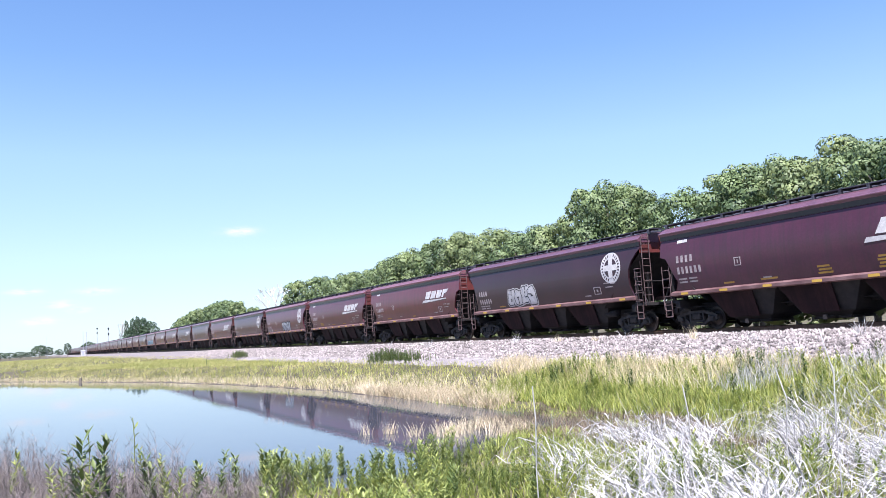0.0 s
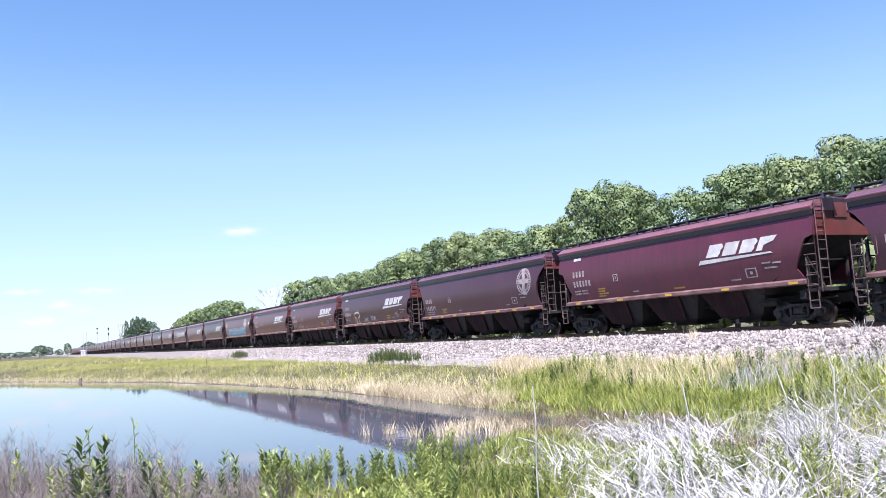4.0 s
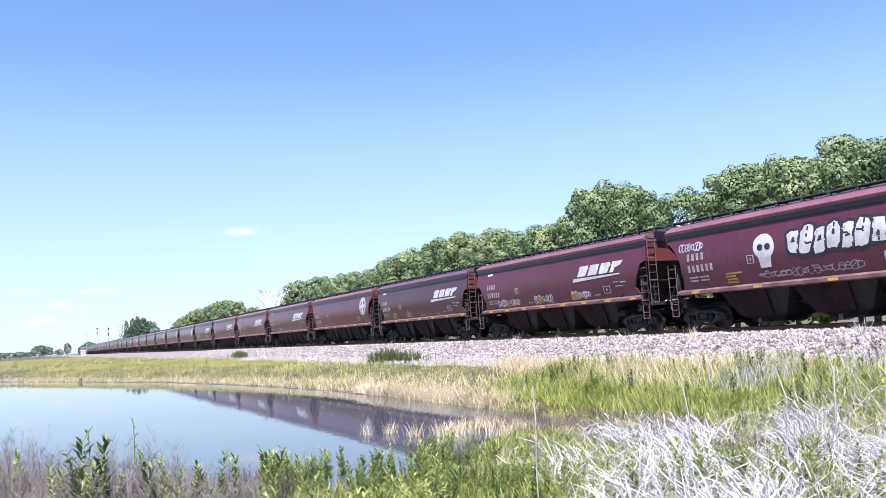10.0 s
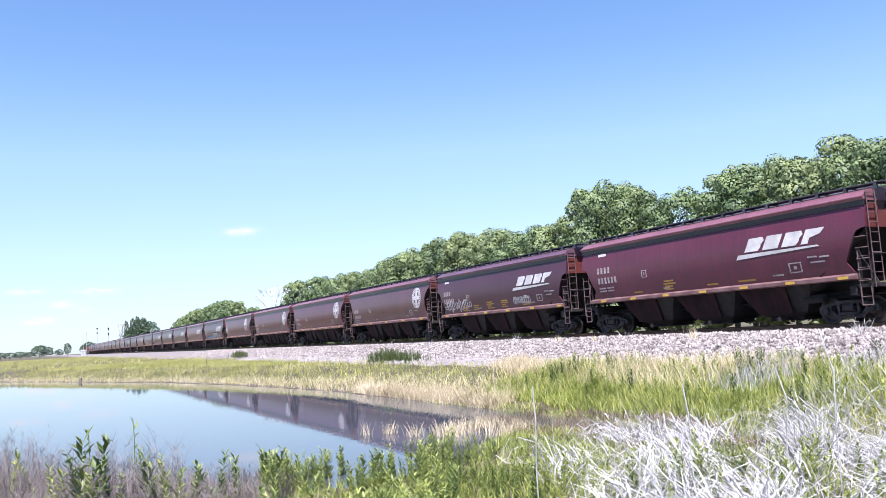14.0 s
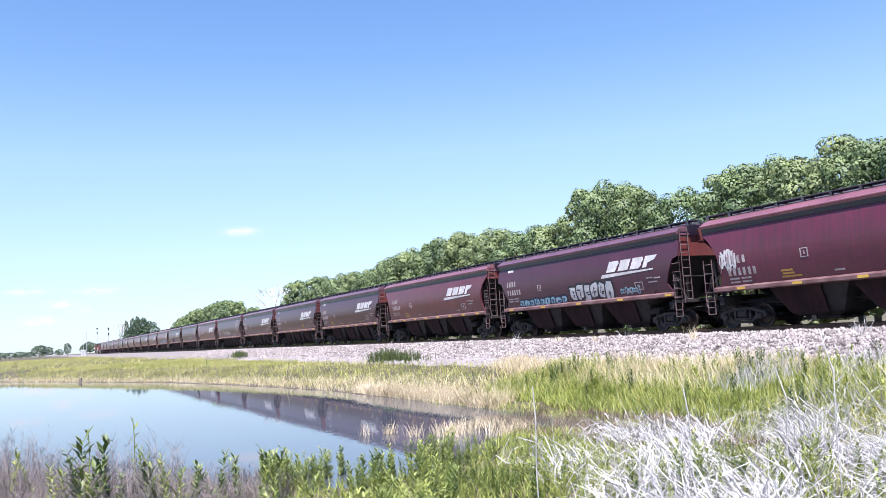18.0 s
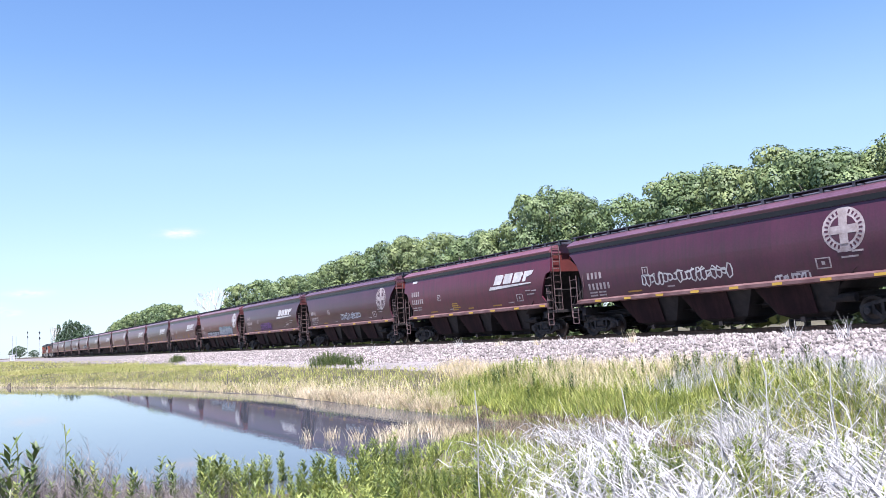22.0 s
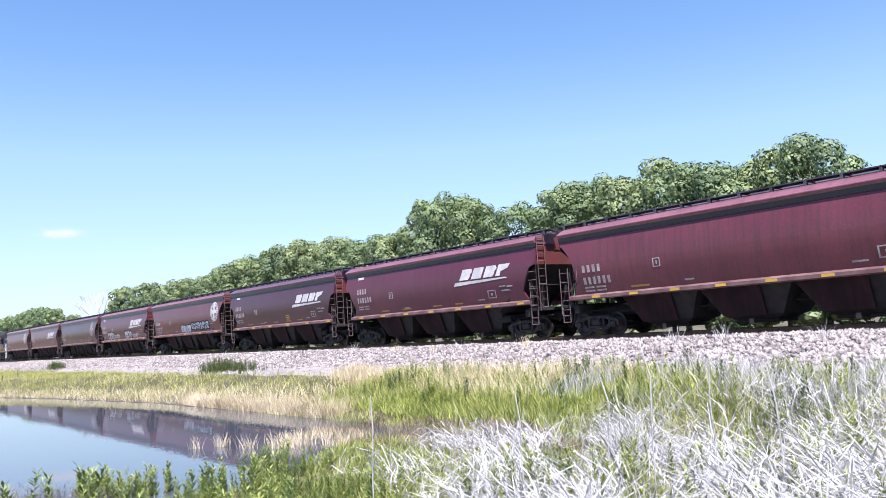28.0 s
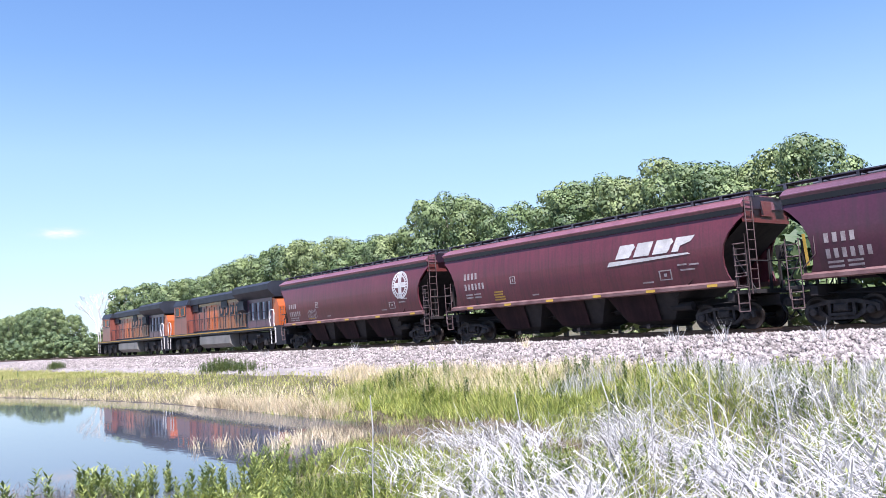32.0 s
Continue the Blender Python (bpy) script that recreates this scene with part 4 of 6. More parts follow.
def locomotive():
    """A wide-cab road engine, cab at -x; base on the rail tops."""
    eng = new("locomotive")
    part("frame_deck", Shape().box(-10.7, 10.7, -1.5, 1.5, 1.32, 1.58, 0.04), LOCOBLACK, eng)
    part("deck_stripe", Shape().box(-10.5, 10.5, -1.52, -1.5, 1.44, 1.52), DULLYELLOW, eng, "dull yellow side stripe")
    part("hood", Shape().sweep([(-0.92, 1.58), (0.92, 1.58), (0.92, 3.9), (0.75, 4.1), (-0.75, 4.1), (-0.92, 3.9)], -5.9, 5.3), LOCOBLACK, eng, "dark engine hood under orange doors")
    part("hood_roof", Shape().sweep([(-1.12, 3.95), (-0.98, 3.85), (0.98, 3.85), (1.12, 3.95), (1.12, 4.12), (0.7, 4.42), (-0.7, 4.42), (-1.12, 4.12)], -5.9, 4.4), LOCOBLACK, eng)
    part("radiator_wing", Shape().sweep([(-1.0, 3.55), (1.0, 3.55), (1.56, 4.05), (1.56, 4.42), (1.2, 4.62), (-1.2, 4.62), (-1.56, 4.42), (-1.56, 4.05)], 3.9, 10.0),
         LOCOBLACK, eng, "wide black overhanging radiator roof")
    part("radiator_core", Shape().sweep([(-0.98, 1.58), (0.98, 1.58), (0.98, 3.6), (-0.98, 3.6)], 5.3, 9.4), ROOFDARK, eng)
    part("tail_hood", Shape().plate([(9.4, 1.58), (10.35, 1.58), (10.35, 2.9), (10.1, 3.35), (9.4, 3.5)], -0.95, 0.95), ORANGE, eng, "sunlit orange tail of the hood")
    part("cab", Shape().sweep([(-1.48, 1.58), (1.48, 1.58), (1.48, 3.85), (1.25, 4.3), (-1.25, 4.3), (-1.48, 3.85)], -8.9, -6.0), CABRED, eng, "red-orange cab")
    part("cab_roof", Shape().sweep([(-1.5, 3.9), (1.5, 3.9), (1.26, 4.36), (-1.26, 4.36)], -9.15, -5.9), LOCOBLACK, eng)
    part("cab_window_band", Shape().box(-8.7, -6.1, -1.495, -1.48, 2.98, 3.8), LOCOBLACK, eng)
    part("nose", Shape().plate([(-10.2, 1.58), (-8.9, 1.58), (-8.9, 3.05), (-9.3, 3.0), (-10.05, 2.6)], -1.15, 1.15), ORANGE, eng, "orange nose")
    for a in (-8.6, -7.35):
        w = part("cab_window", Shape().plate([(a, 3.05), (a + 1.05, 3.05), (a + 1.05, 3.72), (a, 3.72)], -1.51, -1.494), GLASS, eng)
        part("window_frame", Shape().path([(a, -1.51, 3.05), (a + 1.05, -1.51, 3.05), (a + 1.05, -1.51, 3.72), (a, -1.51, 3.72), (a, -1.51, 3.05)], 0.025), ORANGE, w)
    part("windshield", Shape().add([(-8.95, -1.1, 3.2), (-8.95, 1.1, 3.2), (-8.93, 1.0, 3.8), (-8.93, -1.0, 3.8)], [(0, 1, 2, 3)]), GLASS, eng)
    for i in range(10):
        x = -5.4 + i * 1.08
        tall = 3.62 if i not in (0, 1, 6) else 3.2
        # door colours hold the light: shaded red by the cab, lit tan behind
        d = part("hood_door", Shape().box(x - 0.49, x + 0.49, -0.97, -0.92, 1.7, tall, 0.01), CABRED if i < 3 else ORANGE if i < 5 else TANORANGE, eng)
        part("door_latch", Shape().box(x - 0.42, x - 0.36, -0.99, -0.97, 2.35, 2.65), LOCOBLACK, d)
        part("door_stile", Shape().box(x - 0.06, x + 0.06, -0.985, -0.97, 1.8, tall - 0.15), LOCOBLACK, d)
    for i in range(4):
        x = 0.1 + i * 0.95
        part("side_mark_shape", Shape().plate([(x, 2.72), (x + 0.62, 2.72), (x + 0.8, 3.0), (x + 0.82, 3.42), (x + 0.2, 3.42)], -1.0, -0.988), LOCOBLACK, eng, "dark word-mark block")
        part("side_mark_fill", Shape().plate([(x + 0.2, 2.88), (x + 0.42, 2.88), (x + 0.5, 3.28), (x + 0.28, 3.28)], -1.006, -1.0), TANORANGE, eng)
    part("gold_band", Shape().box(-5.7, 5.2, -0.985, -0.95, 3.62, 3.82), GOLD, eng, "faded gold band under the roof")
    for a, b in ((-5.7, -4.4), (0.4, 1.6)):
        part("intake_grille", Shape().box(a, b, -1.03, -0.92, 3.3, 3.82, 0.01), LOCOBLACK, eng)
    for i in range(8):
        part("radiator_louvre", Shape().box(5.7 + i * 0.46, 5.92 + i * 0.46, -1.02, -0.98, 2.1, 3.3), GREYSPRAY if i % 2 else LOCOBLACK, eng)
    part("air_duct", Shape().sweep([(-1.3, 2.9), (-0.95, 2.7), (-0.95, 3.6), (-1.3, 3.5)], 4.2, 5.25), LOCOBLACK, eng)
    part("dynamic_brake", Shape().sweep([(-1.16, 3.85), (1.16, 3.85), (1.16, 4.28), (0.85, 4.47), (-0.85, 4.47), (-1.16, 4.28)], -5.9, 4.0), LOCOBLACK, eng)
    part("fuel_tank", Shape().sweep([(-1.02, 0.30), (1.02, 0.30), (1.46, 0.62), (1.46, 1.2), (1.2, 1.32), (-1.2, 1.32), (-1.46, 1.2), (-1.46, 0.62)], -3.2, 2.9), TANKGREY, eng, "long grey fuel tank")
    for x in (-6.9, 6.9):
        t = part("truck", Shape().plate([(-2.6, 0.5), (-2.6, 0.95), (-2.2, 1.15), (2.2, 1.15), (2.6, 0.95), (2.6, 0.5), (1.4, 0.62), (0.5, 0.42), (-0.5, 0.42), (-1.4, 0.62)], -1.2, -1.02)
                 .plate([(-2.6, 0.5), (-2.6, 0.95), (2.6, 0.95), (2.6, 0.5)], 1.02, 1.16).box(-2.2, 2.2, -0.9, 0.9, 0.6, 1.25, 0.05), UNDER, eng)
        t.location = (x, 0, 0)
        w = Shape()
        for sy in (-1, 1):
            w.lathe((0, sy * 0.755, 0.533), "y", [(0.1, -0.09 * sy), (0.4, -0.03 * sy), (0.53, -0.065 * sy), (0.533, 0.05 * sy), (0.56, 0.07 * sy), (0.4, 0.06 * sy), (0.1, 0.05 * sy)], 22)
        w.rod((0, -1.1, 0.533), (0, 1.1, 0.533), 0.1, 8)
        w0 = part("wheel_set", w, UNDER, t)
        w0.location = (-1.9, 0, 0)
        same(w0, t, 0.0)
        same(w0, t, 1.9)
        for cx in (-1.9, 0, 1.9):
            part("axle_box", Shape().box(cx - 0.24, cx + 0.24, -1.3, -1.18, 0.32, 0.78, 0.03), STEEL, t)
            part("damper", Shape().rod((cx + 0.55, -1.24, 0.5), (cx + 0.55, -1.24, 1.1), 0.09, 8), UNDER, t)
        part("sand_pipe", Shape().path([(-2.9, -1.15, 1.3), (-2.85, -1.15, 0.5), (-2.7, -0.9, 0.15)], 0.03), STEEL, t)
        part("brake_cylinder", Shape().lathe((0.95, -1.28, 0.98), "x", [(0.0, -0.3), (0.14, -0.28), (0.14, 0.28), (0.0, 0.3)], 10), STEEL, t)
    for sx in (-1, 1):
        part("pilot_plate", Shape().box(min(sx * 10.7, sx * 10.85), max(sx * 10.7, sx * 10.85), -1.42, 1.42, 0.3, 1.58), LOCOBLACK, eng)
        for y in (-1.46, 1.46):
            part("end_handrail", Shape().path([(sx * 10.75, y, 0.45), (sx * 10.72, y, 1.3), (sx * 10.55, y, 1.75), (sx * 10.62, y, 2.3), (sx * 10.55, y, 2.62), (sx * 10.15, y, 2.66)], 0.045), WHITE, eng, "white bent handrail")
            part("step_rail", Shape().path([(sx * 10.1, y, 0.4), (sx * 10.05, y, 1.4), (sx * 9.85, y, 2.1), (sx * 9.95, y, 2.6)], 0.04), WHITE, eng, "white step rail")
        for k in range(4):
            part("step", Shape().box(min(sx * 10.0, sx * 10.65), max(sx * 10.0, sx * 10.65), -1.5, -1.1, 0.36 + 0.3 * k, 0.40 + 0.3 * k), STEEL, eng)
        part("coupler", Shape().box(min(sx * 10.85, sx * 11.2), max(sx * 10.85, sx * 11.2), -0.15, 0.15, 0.72, 1.0, 0.04), STEEL, eng)
    rail = Shape().path([(-5.9, -1.46, 2.6), (9.8, -1.46, 2.6)], 0.022)
    for i in range(11):
        rail.rod((-5.7 + i * 1.5, -1.46, 1.58), (-5.7 + i * 1.5, -1.46, 2.6), 0.02)
    part("side_handrail", rail, LOCOBLACK, eng)["kind"] = "stuff"
    part("horn", Shape().box(-7.6, -7.2, -0.4, 0.4, 4.36, 4.52, 0.03), LOCOBLACK, eng)
    part("antenna_dome", Shape().rod((-8.3, 0.3, 4.3), (-8.3, 0.3, 4.55), 0.12, 8), WHITE, eng)
    part("exhaust_stack", Shape().box(0.4, 1.4, -0.25, 0.25, 4.4, 4.6, 0.05), UNDER, eng)
    return tagged(eng, "orange and black diesel locomotive with grey fuel tank", "locomotive", group="locomotives at the train's rear")


eng1 = locomotive()
eng1.matrix_basis = pose(0, YC, RAILTOP)
eng1.scale = (1, 1, 1.05)
eng2 = copy_thing(eng1, pose(0, YC, RAILTOP))


# ---- trees ----
def tree_meshes(seed, tall, wide, leaves, size, many=40, low=1.0):
    """Trunk with limbs, and a domed crown of rounded leaf clumps with shaded gaps between them; base at the origin."""
    rng = np.random.default_rng(seed)
    r = random.Random(seed)
    s = Shape()
    top = Vector((r.uniform(-0.3, 0.3), r.uniform(-0.3, 0.3), tall * 0.55))
    s.rod((0, 0, -0.3), (0, 0, tall * 0.25), 0.26, 8, 0.2).rod((0, 0, tall * 0.25), top, 0.2, 8, 0.12)
    mid, clumps = tall * 0.54, []
    for i in range(many):
        a, e = i * 2.39996 + r.uniform(-0.35, 0.35), 1 - 1.75 * (i + 0.5) / many
        ring = math.sqrt(max(0.05, 1 - e * e))
        f = r.uniform(0.62, 0.88)
        c = Vector((wide * ring * math.cos(a) * f, wide * ring * math.sin(a) * f, mid + tall * 0.42 * e * (0.72 + 0.28 * f)))
        clumps.append((c, wide * r.uniform(0.20, 0.34)))
        if i % 3 == 0:
            s.rod((0, 0, min(tall * 0.5, c.z * 0.6)), c, 0.09, 5, 0.03)
    trunk = s.mesh("trunk", BARK, True)
    dense = [q * q * (1.0 if c.z > tall * 0.5 else low) for c, q in clumps]
    area = sum(dense)
    pts, nrm = [], []
    for (c, q), share in zip(clumps, dense):
        per = int(leaves * 0.92 * share / area)
        out = np.array((c.x / wide, c.y / wide, (c.z - mid) / (tall * 0.42)))
        out = out / (np.linalg.norm(out) + 0.01)
        d = rng.normal(size=(per * 2, 3))
        d /= np.linalg.norm(d, axis=1)[:, None]
        d = d[(d @ out + 0.25 * rng.random(len(d)) > -0.15)][:per]
        lump = 1 + 0.16 * np.sin(d[:, 0] * 7 + c.x * 3) * np.cos(d[:, 2] * 8 + c.y * 3)
        rr = q * lump * (1 - 0.22 * rng.random(len(d)) ** 2)
        pts.append(np.array(c) + d * rr[:, None] * np.array([1, 1, 0.82]))
        nrm.append(d)
    fill = int(leaves * 0.08)
    d = rng.normal(size=(fill, 3))
    d /= np.linalg.norm(d, axis=1)[:, None]
    pts.append(np.array([0, 0, mid]) + d * rng.uniform(0.4, 0.72, fill)[:, None] * np.array([wide, wide, tall * 0.42]))
    nrm.append(d)
    pts, nrm = np.concatenate(pts), np.concatenate(nrm)
    pts[:, 2] = np.maximum(pts[:, 2], 0.15) * tall / np.percentile(pts[:, 2], 99.6)
    n = len(pts)
    nrm = nrm + rng.normal(size=(n, 3)) * 0.15 + np.array([0, 0, 0.05])
    nrm /= np.linalg.norm(nrm, axis=1)[:, None]
    u = np.cross(nrm, rng.normal(size=(n, 3)))
    u /= np.linalg.norm(u, axis=1)[:, None]
    w = np.cross(nrm, u)
    h = size * rng.uniform(0.65, 1.25, n)[:, None]
    v = np.stack([pts - u * h, pts - w * h * 0.65, pts + u * h + nrm * h * 0.25, pts + w * h * 0.65], 1).reshape(-1, 3)
    return trunk, v, np.arange(4 * n).reshape(-1, 4)


TREES = []
for sd, tall, wide, n in ((1, 12.0, 4.0, 5400), (2, 12.0, 3.4, 4600), (3, 12.0, 4.6, 6000), (4, 12.0, 3.0, 4200), (5, 12.0, 4.2, 5400)):
    tr, v, f = tree_meshes(sd, tall, wide, n, 0.19, 34)
    TREES.append((tr, quick("crown", v, f, LEAF)))
for sd, tall, wide, n in ((11, 12.0, 4.0, 11500), (12, 12.0, 3.4, 9800), (13, 12.0, 4.6, 13000), (14, 12.0, 3.0, 8800), (15, 12.0, 4.2, 12000)):
    tr, v, f = tree_meshes(sd, tall, wide, int(n * 0.9), 0.13, 46, 0.2)
    TREES.append((tr, quick("crown", v, f, LEAF)))


def tree(x, y, top, k, turn, wide=1.0, label="leafy green deciduous tree in the wood behind the track", group="trees of the wood", leaf=None):
    z = float(height(x, y)) - 0.1
    t = new("tree")
    for nm, me in (("trunk", TREES[k][0]), ("crown", TREES[k][1])):
        o = new(nm, me)
        o.parent = t
        if leaf and nm == "crown":
            o.material_slots[0].link = "OBJECT"
            o.material_slots[0].material = leaf
    s = (top - z) / 12.0
    t.matrix_basis = pose(x, y, z, 0, 0, turn)
    t.scale = (wide * (0.5 + 0.5 * s), wide * (0.5 + 0.5 * s), s)
    return tagged(t, label, "tree", group)


# height of the wood's skyline above the eye, by the bearing to the left of the square view
SKYLINE = [(5, 6.4), (18, 6.4), (23.0, 6.6), (23.8, 7.6), (24.4, 8.8), (25.4, 10.6), (27.4, 11.7), (29.5, 11.4), (30.2, 9.2), (31, 9.4), (33.4, 9.8), (34.6, 10.7), (36.2, 11.0),
           (38.2, 10.3), (40.5, 10.8), (42.4, 10.3), (44.3, 10.2), (45.1, 9.5), (46.7, 10.7), (49, 11.4), (51.4, 12.4), (53.8, 12.0), (55.3, 10.9), (55.7, 9.5), (57.8, 10.7),
           (59.5, 11.3), (62.2, 12.1), (64.8, 11.1), (66.8, 11.3), (68.8, 9.9), (70.6, 10.4), (72.9, 11.7), (74.3, 11.4), (74.4, 5.0), (75.9, 5.0), (76.0, 7.9), (76.7, 9.7), (78.1, 11.8),
           (79.9, 11.6), (81.3, 10.8), (82.6, 5.5)]
rng = random.Random(7)
x = 14.0
while x > -330:
    xx = x + rng.uniform(-0.8, 0.8)
    yy = 48.0 + rng.uniform(-2.5, 2.5)
    a = math.degrees(math.atan2(-xx, yy))
    h = math.degrees(1.3 / math.hypot(xx, yy))
    up = min(lerp(SKYLINE, max(5, q)) for q in (a - h, a, a + h)) * yy / 47.0
    if up > 6.0:
        tree(xx, yy, 2.65 + up * rng.uniform(0.99, 1.06), rng.randrange(5) + (5 if x > -125 else 0), rng.uniform(0, 360), rng.uniform(0.8, 1.0))
    x -= 1.9 if x > -34 else 2.5 if x > -50 else 3.0 if x > -125 else 4.6

# brush along the foot of the wood, seen under the cars
tr, bv, bf = tree_meshes(9, 3.0, 1.6, 850, 0.16, 16)
BUSH = quick("crown", bv, bf, LEAF)
for i in range(112):
    xx = (8 - i * 2.4 if i < 64 else -146 - (i - 64) * 4.0) + rng.uniform(-0.8, 0.8)
    yy = rng.uniform(37.5, 42) if i < 64 else rng.uniform(40, 43.5)
    b = new("bush", BUSH)
    b.matrix_basis = pose(xx, yy, float(height(xx, yy)) - 0.1, 0, 0, rng.uniform(0, 360))
    s = rng.uniform(0.8, 1.35) * (1.5 if i < 64 else 1.6)
    b.scale = (s * 1.2, s, s * rng.uniform(0.8, 1.1))
    tagged(b, "low green brush at the foot of the wood", "bush", "brush behind the track")


def bare_tree(x, y, top, seed, spread, label):
    """A leafless tree: forking limbs only."""
    r = random.Random(seed)
    z = float(height(x, y)) - 0.1
    s = Shape()

    def fork(a, d, ln, rad, depth):
        b = a + d * ln
        s.rod(a, b, max(rad, 0.035), 5, max(rad * 0.65, 0.03))
        if depth:
            for _ in range(3 if depth > 2 else 2):
                q = (d + Vector((r.uniform(-1, 1), r.uniform(-1, 1), r.uniform(-0.1, 0.7))) * spread).normalized()
                fork(b, q, ln * r.uniform(0.6, 0.8), rad * 0.6, depth - 1)
    hgt = top - z
    fork(Vector((0, 0, 0)), Vector((0, 0, 1)), hgt * 0.3, hgt * 0.018, 5)
    t = new("bare_tree")
    part("trunk", s, mat("pale_dead_wood", (0.42, 0.40, 0.37), (0.56, 0.53, 0.50), 0.9, scale=3, bump=0.2), t)
    t.matrix_basis = pose(x, y, z)
    return tagged(t, label, "tree")


def by_bearing(a, d):
    return -d * math.sin(radians(a)), d * math.cos(radians(a))


xx, yy = by_bearing(75.1, 166)
bare_tree(xx, yy, 2.65 + 0.074 * 166, 5, 0.7, "pale leafless tree at the wood's edge")
# the lone half-dead tree far down the line
for a, d, e, k, w in ((83.95, 425, 0.0345, 0, 1.17), (83.35, 426, 0.032, 4, 1.05), (84.5, 424, 0.024, 1, 1.05), (83.65, 423, 0.0365, 3, 0.58), (84.35, 422, 0.0365, 1, 0.4), (84.75, 423, 0.034, 3, 0.35),
                      (84.05, 421, 0.0385, 3, 0.4)):
    xx, yy = by_bearing(a, d)
    tree(xx, yy, 2.65 + e * d, k, 40 * k, w, "lone leafy tree with some dead limbs, far down the line", "far trees by the line", LEAF_FAR)
xx, yy = by_bearing(85.3, 425)
bare_tree(xx, yy, 2.65 + 0.036 * 425, 8, 0.5, "grey dead limbs beside a lone tree")
# far trees on the plain
for a, d, e, k, w in ((89.9, 640, 0.0115, 2, 1.5), (89.5, 650, 0.0095, 0, 1.4), (88.3, 600, 0.0122, 1, 0.8), (88.8, 800, 0.006, 3, 1.6), (91.0, 800, 0.006, 4, 1.7),
                      (91.6, 820, 0.0055, 2, 1.7), (92.1, 800, 0.006, 0, 1.5), (87.0, 600, 0.0125, 4, 1.2), (87.25, 620, 0.010, 2, 1.1), (90.5, 900, 0.005, 1, 1.8),
                      (86.2, 700, 0.007, 3, 1.6), (93.0, 850, 0.006, 3, 1.7), (94.0, 900, 0.006, 1, 1.7), (95.2, 880, 0.007, 2, 1.7), (85.3, 640, 0.008, 0, 1.5)):
    xx, yy = by_bearing(a, d)
    tree(xx, yy, 2.65 + e * d, k, 77 * k, w, "small far tree on the plain's horizon", "far trees on the plain", LEAF_FAR)

# ---- signals far down the line ----
def signal(a, d, e_top, arm):
    xx, yy = by_bearing(a, d)
    z = float(height(xx, yy)) - 0.2
    hgt = 2.65 + e_top * d - z
    s = new("railway_signal")
    part("mast", Shape().rod((0, 0, 0), (0, 0, hgt), 0.12, 8, 0.09), GREYSPRAY, s, "thin grey mast")
    if arm:
        for k in range(2):
            zz = hgt - 0.9 - k * 2.6
            h = part("signal_head", Shape().lathe((0, 0, zz), "x", [(0.0, 0.1), (0.36, 0.1), (0.4, 0), (0.36, -0.1), (0.0, -0.1)], 14).box(-0.15, 0.22, -0.2, 0.2, zz - 0.55, zz + 0.55), LOCOBLACK, s)
    s.matrix_basis = pose(xx, yy, z)
    return tagged(s, "slim signal mast with dark heads beside the line" if arm else "thin grey pole beside the line", "signal", "signals down the line")


signal(86.54, 530, 0.0285, True)
signal(85.86, 430, 0.028, True)
signal(87.38, 440, 0.024, False)
signal(87.18, 440, 0.0236, False)
signal(89.49, 560, 0.0203, False)
xx, yy = by_bearing(87.4, 425)
hut = new("signal_cabinet")
part("cabinet_body", Shape().box(-1.2, 1.2, -1.0, 1.0, 0, 2.6, 0.05), WHITE, hut)
part("cabinet_roof", Shape().plate([(-1.35, 2.6), (1.35, 2.6), (1.2, 2.8), (0, 2.95), (-1.2, 2.8)], -1.15, 1.15), GREYSPRAY, hut)
part("cabinet_door", Shape().box(1.2, 1.23, -0.45, 0.45, 0.15, 2.2), GREYSPRAY, hut)
hut.matrix_basis = pose(xx, yy, float(height(xx, yy)) - 0.05)
tagged(hut, "small white signal cabinet beside the line", "cabinet")


# ---- grasses and weeds ----
def blades(name, pts, lengths, widths, lean, material, label, segs=3, droop=0.5, seed=0, heading=None, head_mix=0.0):
    """Many grass blades as one object: tapering, bending strips."""
    g = np.random.default_rng(seed)
    n = len(pts)
    yaw = g.uniform(0, 6.28318, n)
    if heading is not None:
        yaw = np.where(g.random(n) < head_mix, heading + g.normal(0, 0.5, n), yaw)
    d = np.stack([np.cos(yaw), np.sin(yaw), np.zeros(n)], -1)
    side_yaw = g.uniform(0, 6.28318, n)
    side = np.stack([np.cos(side_yaw), np.sin(side_yaw), np.zeros(n)], -1)
    tilt = np.clip(g.normal(lean, lean * 0.5, n), 0.02, 1.5)
    v = np.empty((n, 2 * segs + 1, 3))
    p = np.array(pts, float)
    ln = lengths / segs
    for k in range(segs + 1):
        w = widths * (1 - 0.75 * k / segs)
        if k < segs:
            v[:, 2 * k], v[:, 2 * k + 1] = p - side * w[:, None], p + side * w[:, None]
        else:
            v[:, 2 * k] = p
        a = tilt + droop * (k + 0.5) / segs * g.uniform(0.3, 1.4, n)
        p = p + (d * np.sin(a)[:, None] + np.array([0, 0, 1]) * np.cos(a)[:, None]) * ln[:, None]
        p[:, 2] = np.maximum(p[:, 2], pts[:, 2] + 0.02)
    m = 2 * segs + 1
    base = (np.arange(n) * m)[:, None]
    tri = []
    for k in range(segs - 1):
        a = 2 * k
        tri += [(a, a + 1, a + 3), (a, a + 3, a + 2)]
    tri.append((2 * segs - 2, 2 * segs - 1, 2 * segs))
    f = (base[:, :, None] + np.array(tri)[None]).reshape(-1, 3)
    ob = new(name, quick(name, v.reshape(-1, 3), f, material))
    return tagged(ob, label, "grass", kind="stuff")


